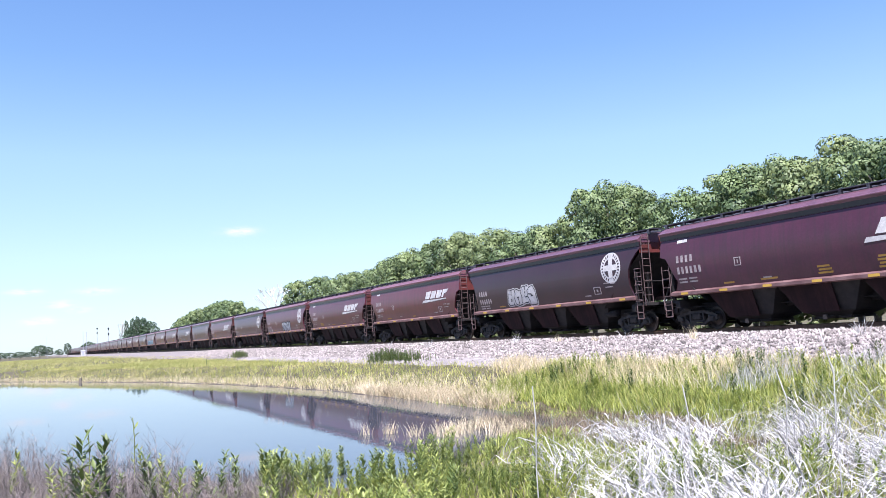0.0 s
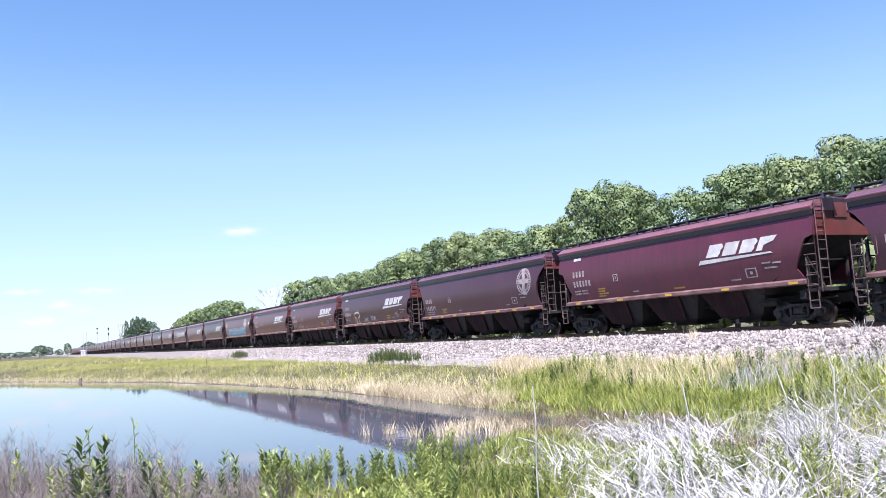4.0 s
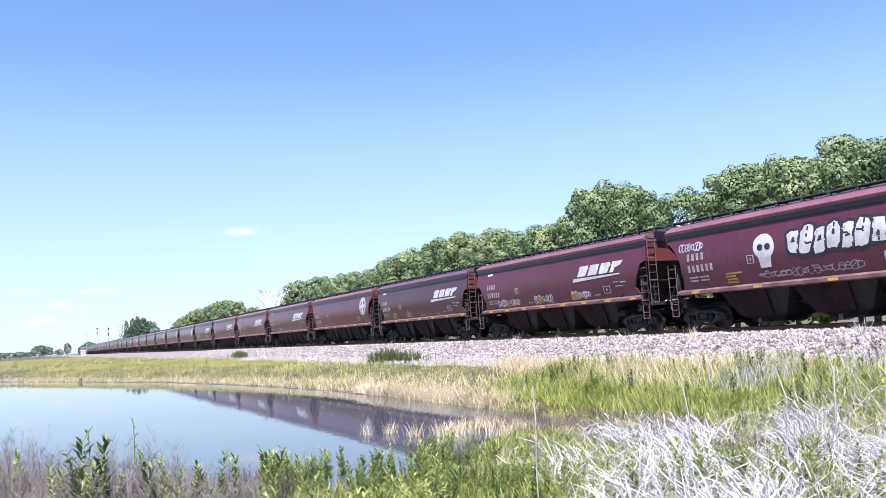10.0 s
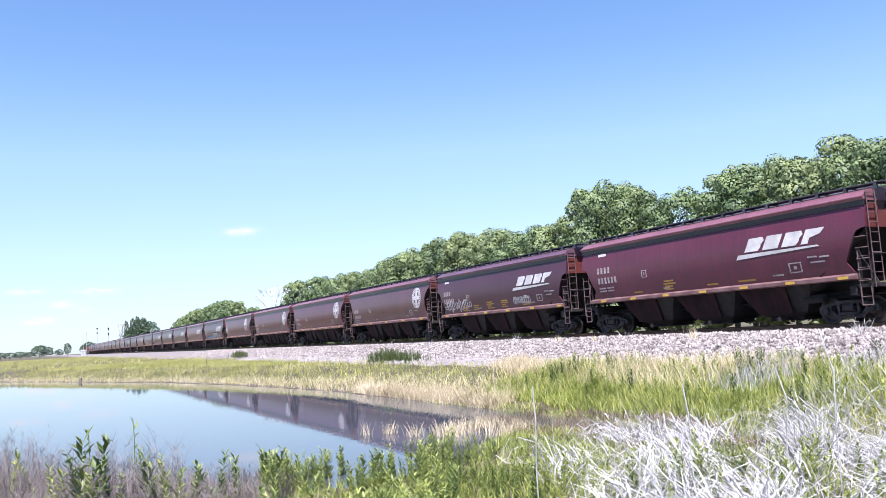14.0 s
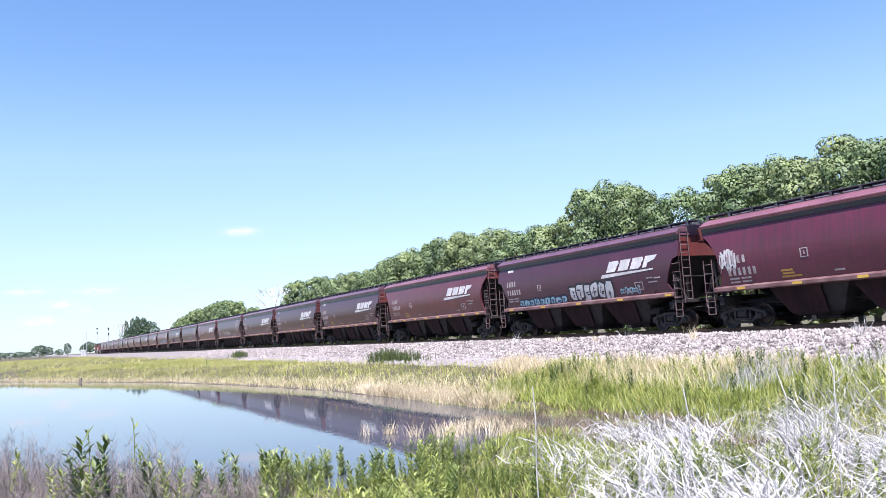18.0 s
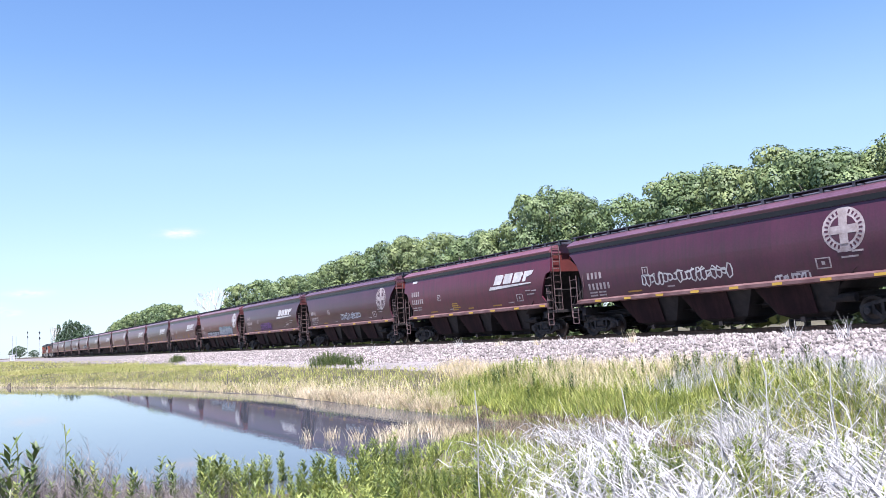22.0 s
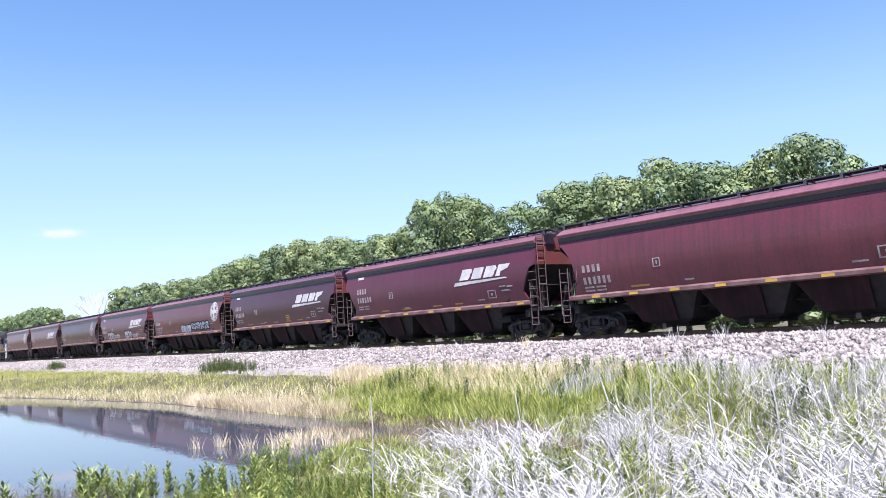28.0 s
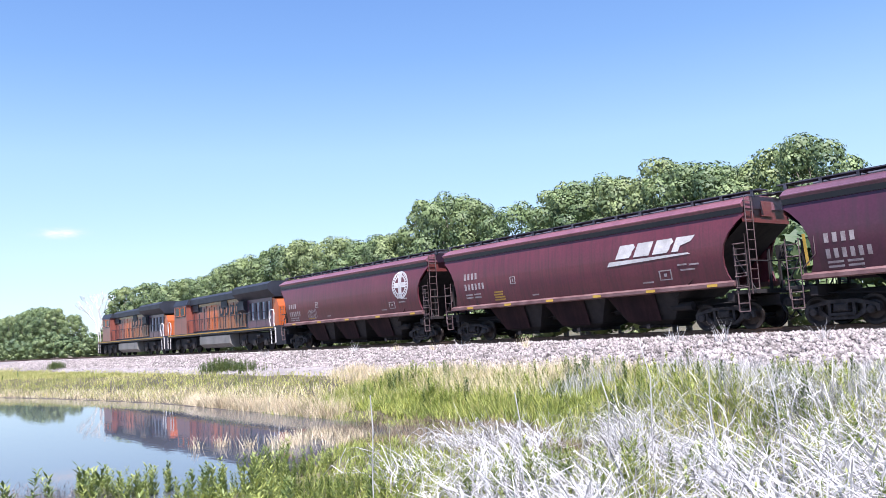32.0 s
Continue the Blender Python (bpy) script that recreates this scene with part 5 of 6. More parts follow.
def scatter(n, x0, x1, y0, y1, keep, seed):
    g = np.random.default_rng(seed)
    x, y = g.uniform(x0, x1, n), g.uniform(y0, y1, n)
    k = keep(x, y, g)
    x, y = x[k], y[k]
    return np.stack([x, y, height(x, y) - 0.01], -1), g


def toe(x):
    """Where the grass ends against the ballast."""
    return 17.7 + 0.45 * wave(x, x * 0 + 1, 0.35)


# the far bank: yellow-green meadow, tan at the waterline
P, g = scatter(80000, -115, -21, -2, 18.6, lambda x, y, g: (shore(x, y) > 0.2) & (y < toe(x)) & (y > -0.55 * (x + 95) - 8), 1)
blades("far_bank_grass", P, g.uniform(0.14, 0.32, len(P)), g.uniform(0.010, 0.022, len(P)), 0.3, GRASS_YELLOW, "yellow-green meadow grass on the pond's far bank", 2, seed=1)
P, g = scatter(16000, -115, -21, 8, 18.8, lambda x, y, g: (shore(x, y) > 1.5) & (y < toe(x) + 0.2) & (g.random(len(x)) < 0.5 + 0.5 * wave(x, y, 0.25, 2)), 2)
blades("far_bank_green_grass", P, g.uniform(0.15, 0.36, len(P)), g.uniform(0.010, 0.02, len(P)), 0.25, GRASS_GREEN, "green grass patches on the pond's far bank", 2, seed=2)
P, g = scatter(170000, -115, -20.5, -6, 16.5, lambda x, y, g: (shore(x, y) > -0.12) & (shore(x, y) < (1.3 + 1.6 * np.clip((x + 60) / 30, 0, 1)) * (x < -22.9) * (0.35 + 0.65 * g.random(len(x)))) & (y > 0.2 * (x + 90) * 0 + 10.6 - np.clip(-(x + 50), 0, 60) * 0.30), 3)
blades("waterline_grass", P, g.uniform(0.16, 0.4, len(P)) * (1 + 0.55 * np.clip((P[:, 0] + 45) / 18, 0, 1)), g.uniform(0.006, 0.013, len(P)), 0.24, GRASS_TAN, "dry tan grass along the waterline", 2, seed=3)
P, g = scatter(26000, -36, -22.8, 12.6, 16.0, lambda x, y, g: (shore(x, y) > -0.1) & (shore(x, y) < 0.25 + 0.85 * g.random(len(x)) * np.clip((x + 37) / 10, 0.2, 1)), 33)
blades("cape_grass", P, g.uniform(0.3, 0.6, len(P)), g.uniform(0.005, 0.010, len(P)), 0.25, GRASS_STRAW, "pinkish straw grass crowding the bank's point", 3, 0.7, seed=33)
P, g = scatter(30000, -420, -95, -40, 19, lambda x, y, g: (shore(x, y) > 0.3), 4)
blades("plain_grass", P, g.uniform(0.22, 0.42, len(P)), g.uniform(0.03, 0.07, len(P)), 0.3, GRASS_YELLOW, "yellowing grass of the flat plain", 2, seed=4)

P, g = scatter(900, -112, -60, -2, 17, lambda x, y, g: (shore(x, y) > 1.2) & (shore(x, y) < 6) & (wave(x, y, 0.35, 5) > 0.35), 29)
blades("far_bank_tufts", P, g.uniform(0.35, 0.75, len(P)), g.uniform(0.03, 0.06, len(P)), 0.3, DARKWEED, "dark green tufts on the pond's far bank", 2, seed=29)

# the meadow between ballast and marsh on the near side of the pond's end
P, g = scatter(34000, -26, 4, 12.6, 18.6, lambda x, y, g: (shore(x, y) > 0.1) & (g.random(len(x)) < 1.05 - 0.55 * np.clip((x + 12) / 6, 0, 1) + 0.5 * wave(x, y, 1.1, 7)) & (y > 12.6 + 1.7 * np.clip((-12 - x) / 3, 0, 1) * (x > -23)) & (y < toe(x) + 0.3), 5)
blades("meadow_grass", P, g.uniform(0.2, 0.48, len(P)), g.uniform(0.008, 0.016, len(P)), 0.22, GRASS_GREEN, "tall green meadow grass below the ballast", 3, seed=5)
P, g = scatter(20000, -24, 4, 14.6, 18.9, lambda x, y, g: (shore(x, y) > 0.1) & (y > 15.4 - 0.8 * (x > -10)) & (y < toe(x) + 0.6) & (wave(x, y, 0.5, 4) > -0.1), 6)
for nm, half, m in (("meadow_dry_grass", P[P[:, 0] <= -16], GRASS_TAN), ("meadow_pale_stalks", P[P[:, 0] > -16], GRASS_DEAD)):
    blades(nm, half, g.uniform(0.35, 0.8, len(half)), g.uniform(0.005, 0.010, len(half)), 0.22, m, "pale seed stalks in the meadow", 3, seed=6)
P, g = scatter(7000, -13, 5, 13.6, 18.8, lambda x, y, g: (y < toe(x) + 0.6) & (g.random(len(x)) < 0.25 + 0.6 * np.clip((x + 13) / 8, 0, 1) + 0.5 * wave(x, y, 0.9, 5)), 34)
blades("toe_dead_stalks", P, g.uniform(0.4, 0.95, len(P)), g.uniform(0.006, 0.012, len(P)), 0.35, GRASS_DEAD, "bleached dead stalks below the ballast", 4, 0.8, 34)
P, g = scatter(16000, -26, 4, 12.6, 18.4, lambda x, y, g: (shore(x, y) > 0.05) & (y > 12.6 + 1.7 * np.clip((-12 - x) / 3, 0, 1) * (x > -23)) & (y < toe(x)) & (wave(x, y, 0.45, 9) > -0.2), 15)
blades("meadow_pale_grass", P, g.uniform(0.25, 0.6, len(P)), g.uniform(0.008, 0.015, len(P)), 0.28, GRASS_YELLOW, "yellow-green grass in the meadow", 3, seed=15)
P, g = scatter(16000, -26, -14, 13.6, 16.6, lambda x, y, g: (shore(x, y) > 0.5) & (y > 13.9 + 0.25 * wave(x, y, 0.9)) & (y < 15.9 + 0.5 * wave(x, y, 0.6, 2)) & (x > -25.2 + 0.8 * (y - 13.6)), 18)
blades("lime_grass", P, g.uniform(0.2, 0.42, len(P)), g.uniform(0.010, 0.02, len(P)), 0.3, LIME, "fresh lime-green grass beside the inlet", 2, seed=18)
P, g = scatter(30000, -28, -11, 10.2, 14.2, lambda x, y, g: (np.abs(shore(x, y) - 0.2) < 0.3) & (y > 10.2 + 0.9 * (x < -18.5) * 3), 16)
P[:, 2] = np.maximum(P[:, 2], -0.03)
P = P[g.random(len(P)) < 0.6]
blades("inlet_grass", P, g.uniform(0.06, 0.2, len(P)), g.uniform(0.007, 0.014, len(P)), 0.35, GRASS_GREEN, "low green growth round the marshy inlet", 2, seed=16)
P, g = scatter(15000, -23, -11.0, 10.3, 14.6, lambda x, y, g: (wave(x, y, 1.6, 5) > -0.35) & (y < 14.4) & (x > -20.5 - 0.5 * g.random(len(x))), 17)
P[:, 2] = np.maximum(P[:, 2], -0.04)
blades("marsh_stubble", P, g.uniform(0.08, 0.34, len(P)), g.uniform(0.005, 0.010, len(P)), 0.4, STUBBLE, "brown broken stubble in the muddy inlet", 2, seed=17)
P, g = scatter(15000, -30, 4, 16.4, 18.9, lambda x, y, g: (y < toe(x) + 0.5) & (y > toe(x) - 1.1 + 0.4 * wave(x, y, 1.7)), 25)
for nm, half, m in (("toe_dry_grass", P[P[:, 0] > -14], GRASS_DEAD), ("toe_tan_grass", P[P[:, 0] <= -14], GRASS_TAN)):
    blades(nm, half, g.uniform(0.25, 0.65, len(half)), g.uniform(0.006, 0.012, len(half)), 0.25, m, "pale dry grass at the ballast's foot", 3, seed=25)
# low growth on the marshy near bank
P, g = scatter(30000, -19, -2, 2.5, 13.2, lambda x, y, g: (shore(x, y) > -0.3) & (np.hypot(x, y) > 6.5) & (y > 0.2 * (-x)) & (y < 11.2 + 2.0 * (x > -12)) & (g.random(len(x)) < 0.6 + 0.6 * wave(x, y, 0.6, 1)), 7)
blades("near_bank_grass", P, g.uniform(0.1, 0.3, len(P)), g.uniform(0.008, 0.016, len(P)), 0.4, GRASS_GREEN, "short green grass on the marshy near bank", 3, seed=7)
def tufty(x, y, g):
    near = np.minimum.reduce([np.hypot(x - a, (y - b) * 1.2) / r for a, b, r in ((-20.6, 7.8, 0.22), (-20.3, 8.4, 0.3), (-19.3, 8.7, 0.34), (-18.6, 9.5, 0.8), (-19.3, 10.7, 0.75), (-17.5, 10.5, 0.8))])
    return near < g.random(len(x)) ** 0.5


P, g = scatter(9000, -21.5, -16.5, 7.2, 11.5, tufty, 8)
P[:, 2] = np.maximum(P[:, 2], -0.05)
blades("marsh_reed", P, g.uniform(0.2, 0.48, len(P)), g.uniform(0.006, 0.012, len(P)), 0.22, GRASS_STRAW, "dry tan marsh stalks standing in the pond", 3, seed=8)
# bleached, flattened grass: arching over, and some stalks still upright
def bleached(x, y, g, thick):
    edge = np.hypot(x, y) > 6.2
    return edge & (y > 0.66 * (-x) + 0.5 * wave(x, y, 0.8, 3)) & (y < 15.0 + 2.4 * np.clip((x + 9) / 6, -1, 1)) & (g.random(len(x)) < thick + 0.3 * np.clip((x + 9) / 5, 0, 1) + 0.9 * wave(x, y, 1.3, 6))


P, g = scatter(36000, -14, 5, 5, 17.5, lambda x, y, g: bleached(x, y, g, 0.14), 9)
blades("dead_grass", P, g.uniform(0.6, 1.6, len(P)), g.uniform(0.008, 0.02, len(P)), 0.45, GRASS_DEAD, "bleached white dead grass, flattened and tangled", 7, 2.5, 9, heading=3.7, head_mix=0.6)
P, g = scatter(3800, -14, 5, 5, 17.5, lambda x, y, g: bleached(x, y, g, 0.5), 19)
blades("dead_stalks", P, g.uniform(0.6, 1.2, len(P)), g.uniform(0.003, 0.006, len(P)), 0.2, GRASS_DEAD, "pale dead stalks still standing", 4, 0.5, 19)
P, g = scatter(1300, -9.9, -8.7, 10.8, 11.9, lambda x, y, g: np.hypot(x + 9.3, y - 11.35) < 0.5 * g.random(len(x)), 26)
blades("dead_stalk_bundle", P, g.uniform(0.6, 1.15, len(P)), g.uniform(0.005, 0.010, len(P)), 0.4, GRASS_DEAD, "upright bundle of bleached dead stalks", 4, 0.7, 26)
# grey dry weeds
P, g = scatter(60000, -22, -7, -8, 5.5, lambda x, y, g: (shore(x, y) > 0.0) & (np.hypot(x, y) > 8.5) & (y < 0.26 * (-x) + 1.2 * wave(x, y, 1.2)), 10)
P = P[g.random(len(P)) < 0.45]
blades("dry_weeds", P, np.where(P[:, 1] > 0.15 * -P[:, 0], 0.6, 1.0) * g.uniform(0.3, 0.9, len(P)) * (0.8 + 0.25 * wave(P[:, 0], P[:, 1], 1.1)), g.uniform(0.003, 0.007, len(P)), 0.35, TWIG, "grey-brown dry weeds on the near bank", 3, 0.4, 10)


def twigs(name, pts, tall, material, seed, label, shoots=20):
    """Dry forking weeds: thin stems with many upward side shoots."""
    g = np.random.default_rng(seed)
    n = len(pts)
    lean = g.normal(0, 0.14, (n, 2))
    a = np.array(pts)
    d = np.stack([lean[:, 0], lean[:, 1], np.ones(n)], -1) * tall[:, None]
    starts, ends, wide = [a], [a + d], [np.full(n, 0.0045)]
    for k in range(shoots):
        u = 0.25 + 0.75 * g.random(n)
        s = a + d * u[:, None]
        yaw = g.uniform(0, 6.28318, n)
        q = np.stack([np.cos(yaw), np.sin(yaw), g.uniform(0.5, 1.6, n)], -1) * (tall * g.uniform(0.07, 0.2, n))[:, None]
        starts.append(s)
        ends.append(s + q)
        wide.append(np.full(n, 0.0032))
    s, e, w = np.concatenate(starts), np.concatenate(ends), np.concatenate(wide)
    yaw = g.uniform(0, 6.28318, len(s))
    side = np.stack([np.cos(yaw), np.sin(yaw), np.zeros(len(s))], -1) * w[:, None]
    v = np.stack([s - side, s + side, e], 1).reshape(-1, 3)
    ob = new(name, quick(name, v, np.arange(len(v)).reshape(-1, 3), material))
    return tagged(ob, label, "weeds", kind="stuff")


P, g = scatter(9000, -23, -8, -8, 5.0, lambda x, y, g: (shore(x, y) > -0.4) & (np.hypot(x, y) > 9.5) & (y < 0.26 * (-x) + 1.0 * wave(x, y, 1.2)) & (g.random(len(x)) < 0.55 + 0.6 * wave(x, y, 0.8, 4)), 21)
twigs("forked_dry_weeds", P, np.where(P[:, 1] > 0.15 * -P[:, 0], 0.55, 1.0) * g.uniform(0.5, 1.15, len(P)) * (0.85 + 0.4 * wave(P[:, 0], P[:, 1], 0.7, 1)), TWIG, 21, "grey forking dry weeds on the near bank")


P, g = scatter(20000, -19, -7, -7, 4.6, lambda x, y, g: (shore(x, y) > -0.2) & (np.hypot(x, y) > 8.8) & (np.hypot(x, y) < 16.5) & (y < 0.25 * (-x) + 0.8 * wave(x, y, 1.2)), 28)
twigs("matted_dry_weeds", P, g.uniform(0.25, 0.62, len(P)) * (0.9 + 0.3 * wave(P[:, 0], P[:, 1], 0.9, 3)), TWIG, 28, "matted mauve-grey dry weeds on the near bank", 9)


def weeds(name, centres, tall, material, seed, label):
    """Leafy stalks: a stem with whorls of narrow leaves."""
    g = np.random.default_rng(seed)
    v, f = [], []
    for (cx, cy, cz), h in zip(centres, tall):
        lean = g.normal(0, 0.12, 2)
        stem = np.array([[cx, cy, cz], [cx + lean[0] * h, cy + lean[1] * h, cz + h]])
        k = len(v)
        v += [stem[0] + (0.006, 0, 0), stem[0] - (0.006, 0, 0), stem[1]]
        f.append((k, k + 1, k + 2))
        for i in range(42):
            u = 0.08 + 0.92 * (i + g.random()) / 42
            p = stem[0] + (stem[1] - stem[0]) * u
            a, ln = i * 2.4 + g.uniform(-0.4, 0.4), 0.088 * (1.2 - 0.45 * u) * g.uniform(0.7, 1.3) * (h / 0.7)
            d = np.array([math.cos(a), math.sin(a), g.uniform(0.4, 1.8)])
            s = np.array([-math.sin(a), math.cos(a), 0]) * ln * 0.24
            k = len(v)
            v += [p, p + d * ln * 0.5 + s, p + d * ln - (0, 0, ln * 0.25), p + d * ln * 0.5 - s]
            f += [(k, k + 1, k + 2), (k, k + 2, k + 3)]
    ob = new(name, quick(name, v, f, material))
    return tagged(ob, label, "weeds", kind="stuff")


P, g = scatter(6500, -18, -5, 1.5, 10.5, lambda x, y, g: (shore(x, y) > -1.6) & (np.hypot(x, y) > 8.2) & (np.hypot(x, y) < 16.5) & (y > 0.24 * (-x)) & (y < 0.72 * (-x))
               & (g.random(len(x)) < 0.16 + 0.95 * wave(x, y, 1.1, 2)), 11)
P[:, 2] = np.maximum(P[:, 2], -0.1)
weeds("leafy_weeds", P, np.where(P[:, 1] > 0.5 * -P[:, 0], 0.62, 1.0) * g.uniform(0.4, 0.78, len(P)) * (0.9 + 0.25 * wave(P[:, 0], P[:, 1], 0.9, 2)), WEED, 11, "green leafy weeds on the near bank")
P, g = scatter(70, -18, -9.5, -3.5, 4.0, lambda x, y, g: (np.hypot(x, y) > 9.5) & (shore(x, y) > -0.3), 12)
weeds("scattered_weeds", P, g.uniform(0.5, 0.9, len(P)), WEED, 12, "scattered green weeds among dry ones")
P, g = scatter(5200, -18, -4, 4.5, 12.5, lambda x, y, g: (shore(x, y) > 0.0) & (np.hypot(x, y) > 9.0) & (y > 0.42 * (-x)) & (y < 0.85 * (-x) + 0.4) & (y < 9.6) & (shore(x, y) > 1.2) & (g.random(len(x)) < 0.5 + 0.7 * wave(x, y, 0.8, 7)), 27)
weeds("low_leafy_cover", P, g.uniform(0.12, 0.28, len(P)), LIME, 27, "low leafy green cover on the marshy bank")
P, g = scatter(160, -9, 3, 6, 13, lambda x, y, g: bleached(x, y, g, 0.6), 13)
weeds("young_weeds", P, g.uniform(0.3, 0.6, len(P)), WEED, 13, "young green weeds through dead grass")
P, g = scatter(1000, -13, 2, 6, 14, lambda x, y, g: (np.hypot(x, y) > 11.0) & (np.hypot(x, y) < 13.2) & (y > 0.6 * (-x)) & (wave(x, y, 1.5, 8) > -0.3), 23)
weeds("edge_weeds", P, g.uniform(0.35, 0.7, len(P)), WEED, 23, "green weeds among the dead grass")
P, g = scatter(3800, -25, 3, 13.4, 18.2, lambda x, y, g: (shore(x, y) > 0.4) & (y < toe(x) + 0.2) & (y > 13.4 + 1.2 * (x < -14)) & (g.random(len(x)) < 0.45 + 0.6 * wave(x, y, 0.7, 3)), 24)
dark = wave(P[:, 0], P[:, 1], 1.4, 6) > 0.3
weeds("meadow_weeds", P[~dark], g.uniform(0.25, 0.62, int((~dark).sum())), LIME, 24, "lime-green leafy weeds in the meadow")
weeds("meadow_dark_weeds", P[dark], g.uniform(0.3, 0.72, int(dark.sum())), DARKWEED, 35, "dark green leafy weeds in the meadow")
P, g = scatter(9000, -19, -7, 11.2, 13.8, lambda x, y, g: (shore(x, y) > 0.2) & (wave(x, y, 0.8, 3) > -0.1), 36)
blades("marsh_edge_stubble", P, g.uniform(0.1, 0.3, len(P)), g.uniform(0.006, 0.011, len(P)), 0.5, STUBBLE, "brown trampled stubble below the meadow", 2, seed=36)


def stalk(a, d, top, label, leafy=False):
    """A single tall stalk that stands out before the rest."""
    xx, yy = by_bearing(a, d)
    z = float(height(xx, yy)) - 0.02
    r = random.Random(int(a * 10))
    h = top - z
    pts = [(0, 0, 0), (r.uniform(-0.03, 0.03), 0.01, h * 0.4), (r.uniform(-0.05, 0.05), 0.02, h * 0.75), (r.uniform(-0.08, 0.08), 0, h)]
    s = new("dry_stalk")
    part("stem", Shape().path(pts, 0.008, 5), WEED if leafy else GRASS_DEAD, s)
    b = Shape()
    for i in range(7 if leafy else 4):
        u = 0.45 + 0.08 * i
        c = Vector(pts[2]) * u / 0.75 if u < 0.75 else Vector(pts[2]).lerp(Vector(pts[3]), (u - 0.75) / 0.25)
        q = c + Vector((r.uniform(-0.14, 0.14), r.uniform(-0.1, 0.1), r.uniform(0.06, 0.16)))
        b.rod(c, q, 0.005, 4, 0.003)
        if leafy:
            n = (q - c).cross(Vector((0, 0, 1))).normalized() * 0.025
            b.add([c, (c + q) / 2 + n, q, (c + q) / 2 - n], [(0, 1, 2, 3)])
    part("side_shoot", b, WEED if leafy else GRASS_DEAD, s)["kind"] = "stuff"
    s.matrix_basis = pose(xx, yy, z)
    return tagged(s, label, "weed", "tall single stalks")


stalk(57.5, 10.5, 1.87, "tall pale dry stalk on the near bank")
stalk(38.1, 11.0, 2.36, "tall pale dry stalk with a frayed tip")
stalk(41.0, 11.5, 1.9, "pale dry stalk above the dead grass")
stalk(47.0, 11.0, 1.75, "pale dry stalk above the dead grass")
stalk(34.0, 10.5, 2.0, "pale dry stalk above the dead grass")
stalk(30.0, 10.0, 2.0, "pale dry stalk above the dead grass")
P = []
for a, d in ((87.7, 12.6), (87.4, 12.9), (87.0, 12.7), (87.9, 13.0), (87.2, 12.4), (87.55, 12.3), (85.6, 13.0), (85.3, 12.8), (84.0, 13.2), (83.8, 12.9), (80.7, 13.2), (79.5, 13.4), (79.3, 13.2),
             (77.9, 13.4), (78.1, 13.2), (76.3, 13.6), (76.0, 13.4), (75.7, 13.6), (75.4, 13.3), (76.2, 13.2)):
    q = by_bearing(a, d)
    P.append((*q, float(height(*q)) - 0.03))
g = np.random.default_rng(31)
weeds("bank_weeds", P, np.array([1.35, 1.2, 1.3, 0.9, 1.0, 0.8, 0.95, 0.8, 0.95, 0.85, 0.75, 0.9, 0.8, 0.8, 0.7, 0.85, 0.95, 0.9, 0.8, 0.75]), DARKWEED, 31, "tall dark-leaved weeds standing out of the dry ones")
stalk(87.2, 15.0, 1.38, "green leafy weed taller than the rest", True)
stalk(84.5, 15.5, 1.46, "green leafy weed taller than the rest", True)

# tall green weeds at the ballast's foot, and tufts between the stones
for n, cx, cy, half, sd in ((1500, -43.2, 18.2, 6.5, 14), (700, -86.0, 18.9, 6.0, 15)):
    P, g = scatter(n, cx - half, cx + half, cy - 1.3, cy + 1.2, lambda x, y, g: np.hypot((x - cx) / half, (y - cy) / 1.1) < g.random(len(x)) ** 0.6 * (0.75 + 0.35 * wave(x, y, 1.1)), sd)
    r = np.clip(1 - np.hypot((P[:, 0] - cx) / half, (P[:, 1] - cy) / 1.1), 0, 1)
    weeds("toe_weeds", P, g.uniform(0.25, 0.6, len(P)) * (0.6 + 0.9 * r), DARKWEED, sd, "clump of tall green weeds at the ballast's foot")
for xx, yy, hh in ((-47.5, 22.8, 0.7), (-37.8, 23.4, 0.75), (-28.4, 23.0, 0.6), (-30.5, 23.2, 0.5), (-24.0, 23.0, 0.8), (-16.9, 23.2, 0.75), (-14.9, 23.0, 0.95), (-20.6, 22.6, 0.4), (-11.5, 22.8, 0.7),
                   (-8.0, 23.1, 0.7), (-55.0, 23.2, 0.6), (-33.6, 23.3, 0.45)):
    g = np.random.default_rng(int(-xx * 10))
    k = 26
    P = np.stack([xx + g.normal(0, 0.14, k), yy + g.normal(0, 0.1, k), np.zeros(k)], -1)
    P[:, 2] = bed_height(P[:, 0], P[:, 1]) - 0.02
    t = blades("weed_tuft", P, g.uniform(0.4, 1.0, k) * hh, g.uniform(0.008, 0.016, k), 0.3, GRASS_DEAD if int(-xx) % 3 else GRASS_TAN, "dry weed tuft growing in the ballast", 3, 0.5, int(-xx))
    t["kind"] = ""
    tagged(t, category="weed", group="weed tufts in the ballast")

# a dark stump and a broken stick at the far shore
xx, yy = -82.6, 3.5
stump = new("stump")
part("stump_wood", Shape().lathe((0, 0, 0), "z", [(0.2, -0.3), (0.18, 0.08), (0.14, 0.25), (0.1, 0.36), (0.0, 0.38)], 9).rod((0.05, 0, 0.2), (0.22, 0.1, 0.45), 0.05, 6, 0.02), BARK, stump)
stump.matrix_basis = pose(xx, yy, 0.0)
tagged(stump, "dark weathered stump at the water's edge", "stump")
stick = new("broken_stick")
part("stick_wood", Shape().path([(0, 0, -0.2), (0.03, 0.02, 0.4), (-0.02, 0.05, 0.75)], 0.035, 6), BARK, stick)
stick.matrix_basis = pose(-47.3, 13.2, float(height(-47.3, 13.2)))
tagged(stick, "dark broken stick in the bank's grass", "stick")

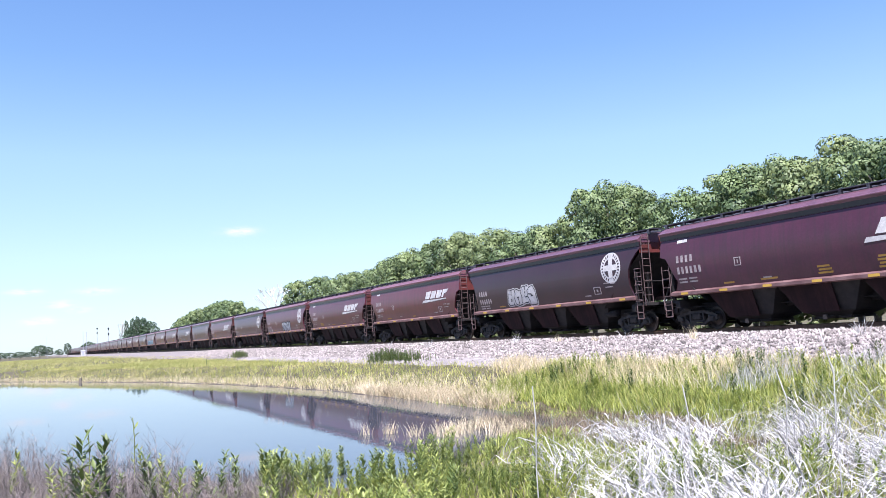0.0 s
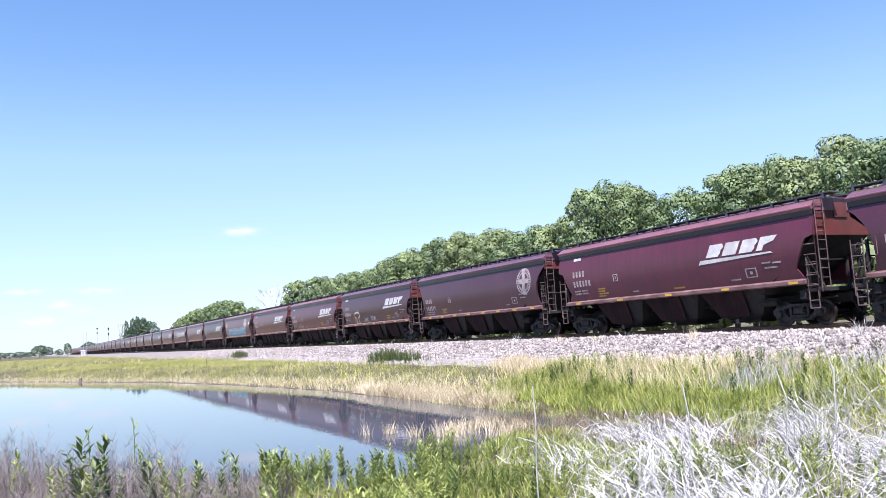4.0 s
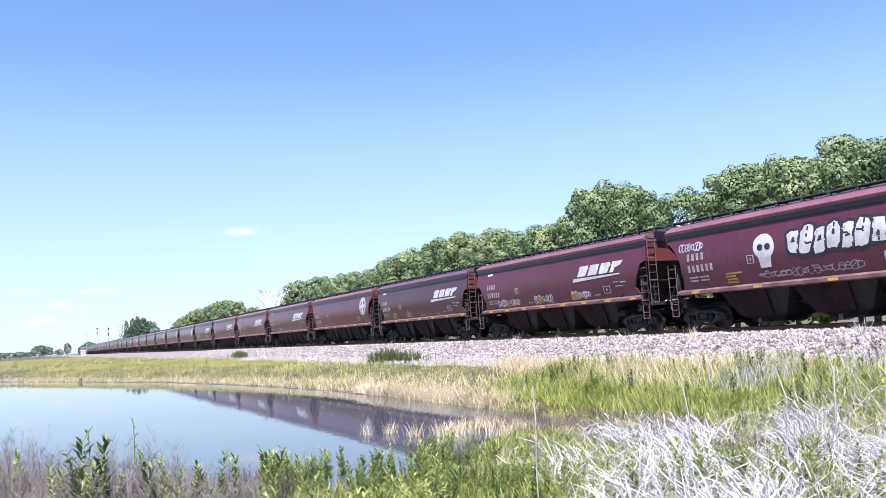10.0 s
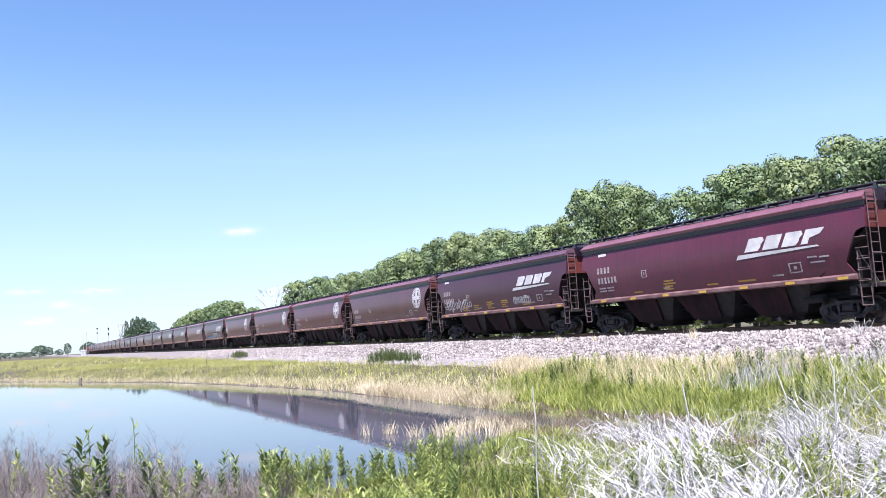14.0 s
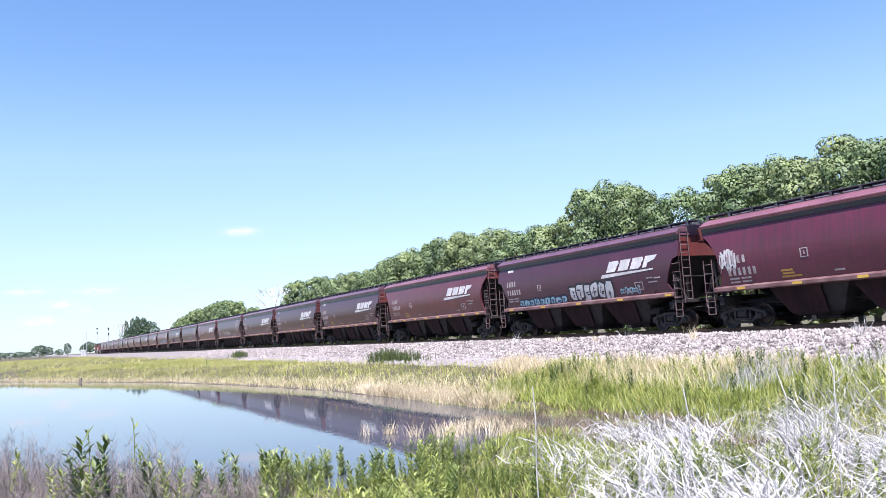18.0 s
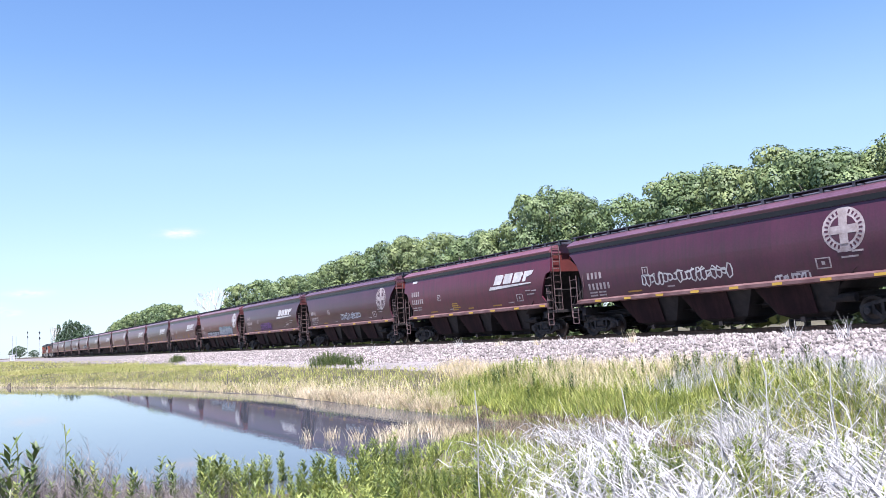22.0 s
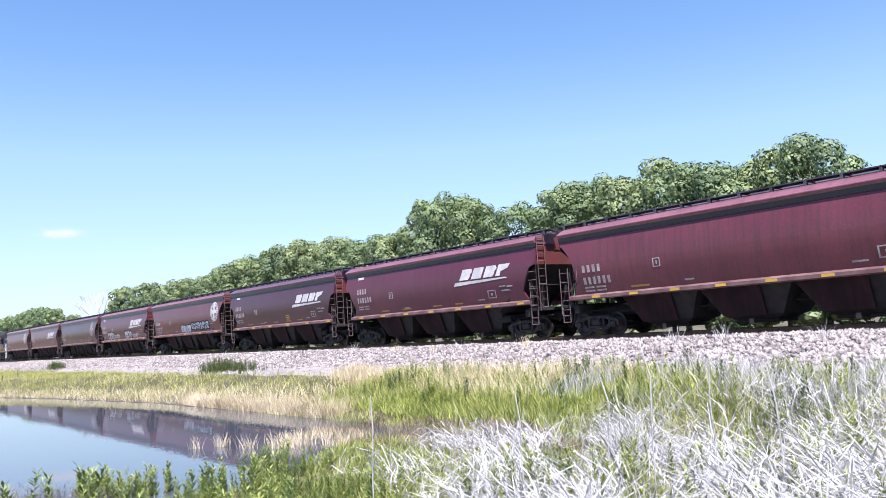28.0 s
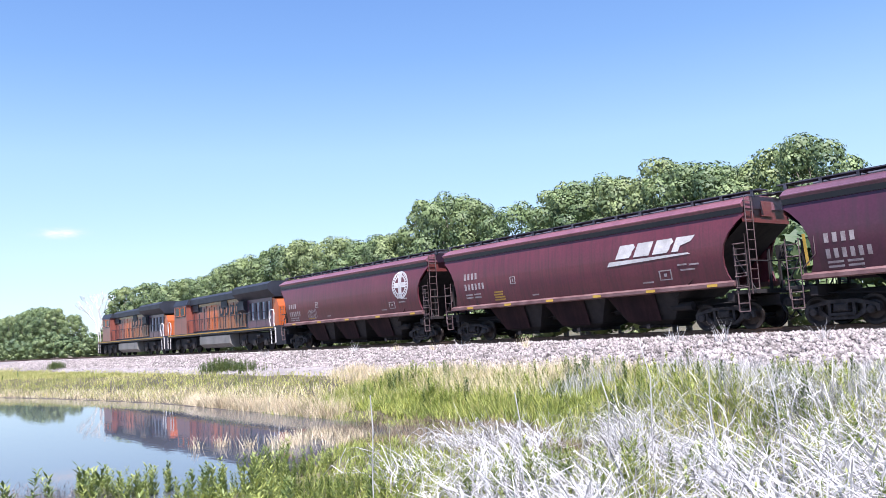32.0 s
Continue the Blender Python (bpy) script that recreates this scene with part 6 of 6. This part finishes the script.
# ---- a bird ----
bird = new("bird")
part("bird_body", Shape().lathe((0, 0, 0), "x", [(0.0, -0.07), (0.012, -0.05), (0.02, -0.01), (0.018, 0.03), (0.008, 0.055), (0.0, 0.065)], 8), INK, bird)
wing = Shape().add([(0.03, 0.01, 0.0), (-0.015, 0.01, 0.0), (-0.03, 0.10, 0.03), (0.0, 0.09, 0.03), (0.03, 0.01, 0.004), (-0.015, 0.01, 0.004), (-0.03, 0.10, 0.032), (0.0, 0.09, 0.032)],
                   [(0, 1, 2, 3), (4, 5, 6, 7), (0, 1, 5, 4), (1, 2, 6, 5), (2, 3, 7, 6), (3, 0, 4, 7)])
part("wing", wing, INK, bird)
part("wing", Shape().add([(a, -b, c) for a, b, c in wing.v], wing.f), INK, bird)
part("tail", Shape().plate([(-0.065, -0.003), (-0.12, -0.004), (-0.12, 0.004), (-0.065, 0.003)], -0.014, 0.014), INK, bird)
bird.scale = (0.7, 0.7, 0.7)
tagged(bird, "small dark bird crossing the sky", "bird")

# ---- loose ballast stones ----
g = np.random.default_rng(20)
n = 34000
sx = -6 - 125 * g.random(n) ** 1.5
sy = np.where(g.random(n) < 0.93, g.uniform(18.9, 25.4, n), g.uniform(17.4, 19.2, n))
sz = bed_height(sx, sy)
r = g.uniform(0.04, 0.10, n)
oc = np.array([(1, 0, 0), (-1, 0, 0), (0, 1, 0), (0, -1, 0), (0, 0, 1), (0, 0, -1)], float)
v = np.stack([sx, sy, sz + r * 0.2], -1)[:, None] + oc[None] * r[:, None, None] * g.uniform(0.6, 1.25, (n, 6, 1)) + g.normal(0, 0.008, (n, 6, 3))
f = np.array([(0, 2, 4), (2, 1, 4), (1, 3, 4), (3, 0, 4), (2, 0, 5), (1, 2, 5), (3, 1, 5), (0, 3, 5)])
tagged(new("ballast_stones", quick("ballast_stones", v.reshape(-1, 3), ((np.arange(n) * 6)[:, None, None] + f[None]).reshape(-1, 3), STONE)),
       "loose pale crushed stones on the ballast shoulder", "stones", kind="stuff")


def motions():
    """The whole train rolls past at one pace."""
    for car, k in train:
        walk(car, [(t, pose(s + k, YC, RAILTOP)) for t, s in PASS])
    walk(bird, [(0, pose(-30, -90, 8, 0, 0, 80)), (6.4, pose(-20.2, 0.6, 5.0, 0, 0, 66)), (7.0, pose(-18.87, 5.79, 5.90, 0, 0, 64)), (7.4, pose(-16.38, 10.77, 6.61, 0, 0, 58)),
                (7.6, pose(-13.79, 13.98, 6.44, 0, 0, 51)), (8.2, pose(-4.5, 22.0, 6.6, 0, 0, 45)), (32, pose(330, 330, 30, 0, 0, 45))])
    for eng, back in ((eng1, 11.25), (eng2, 33.7)):
        walk(eng, [(t, pose(s + at - back, YC, RAILTOP)) for t, s in PASS])


motions()
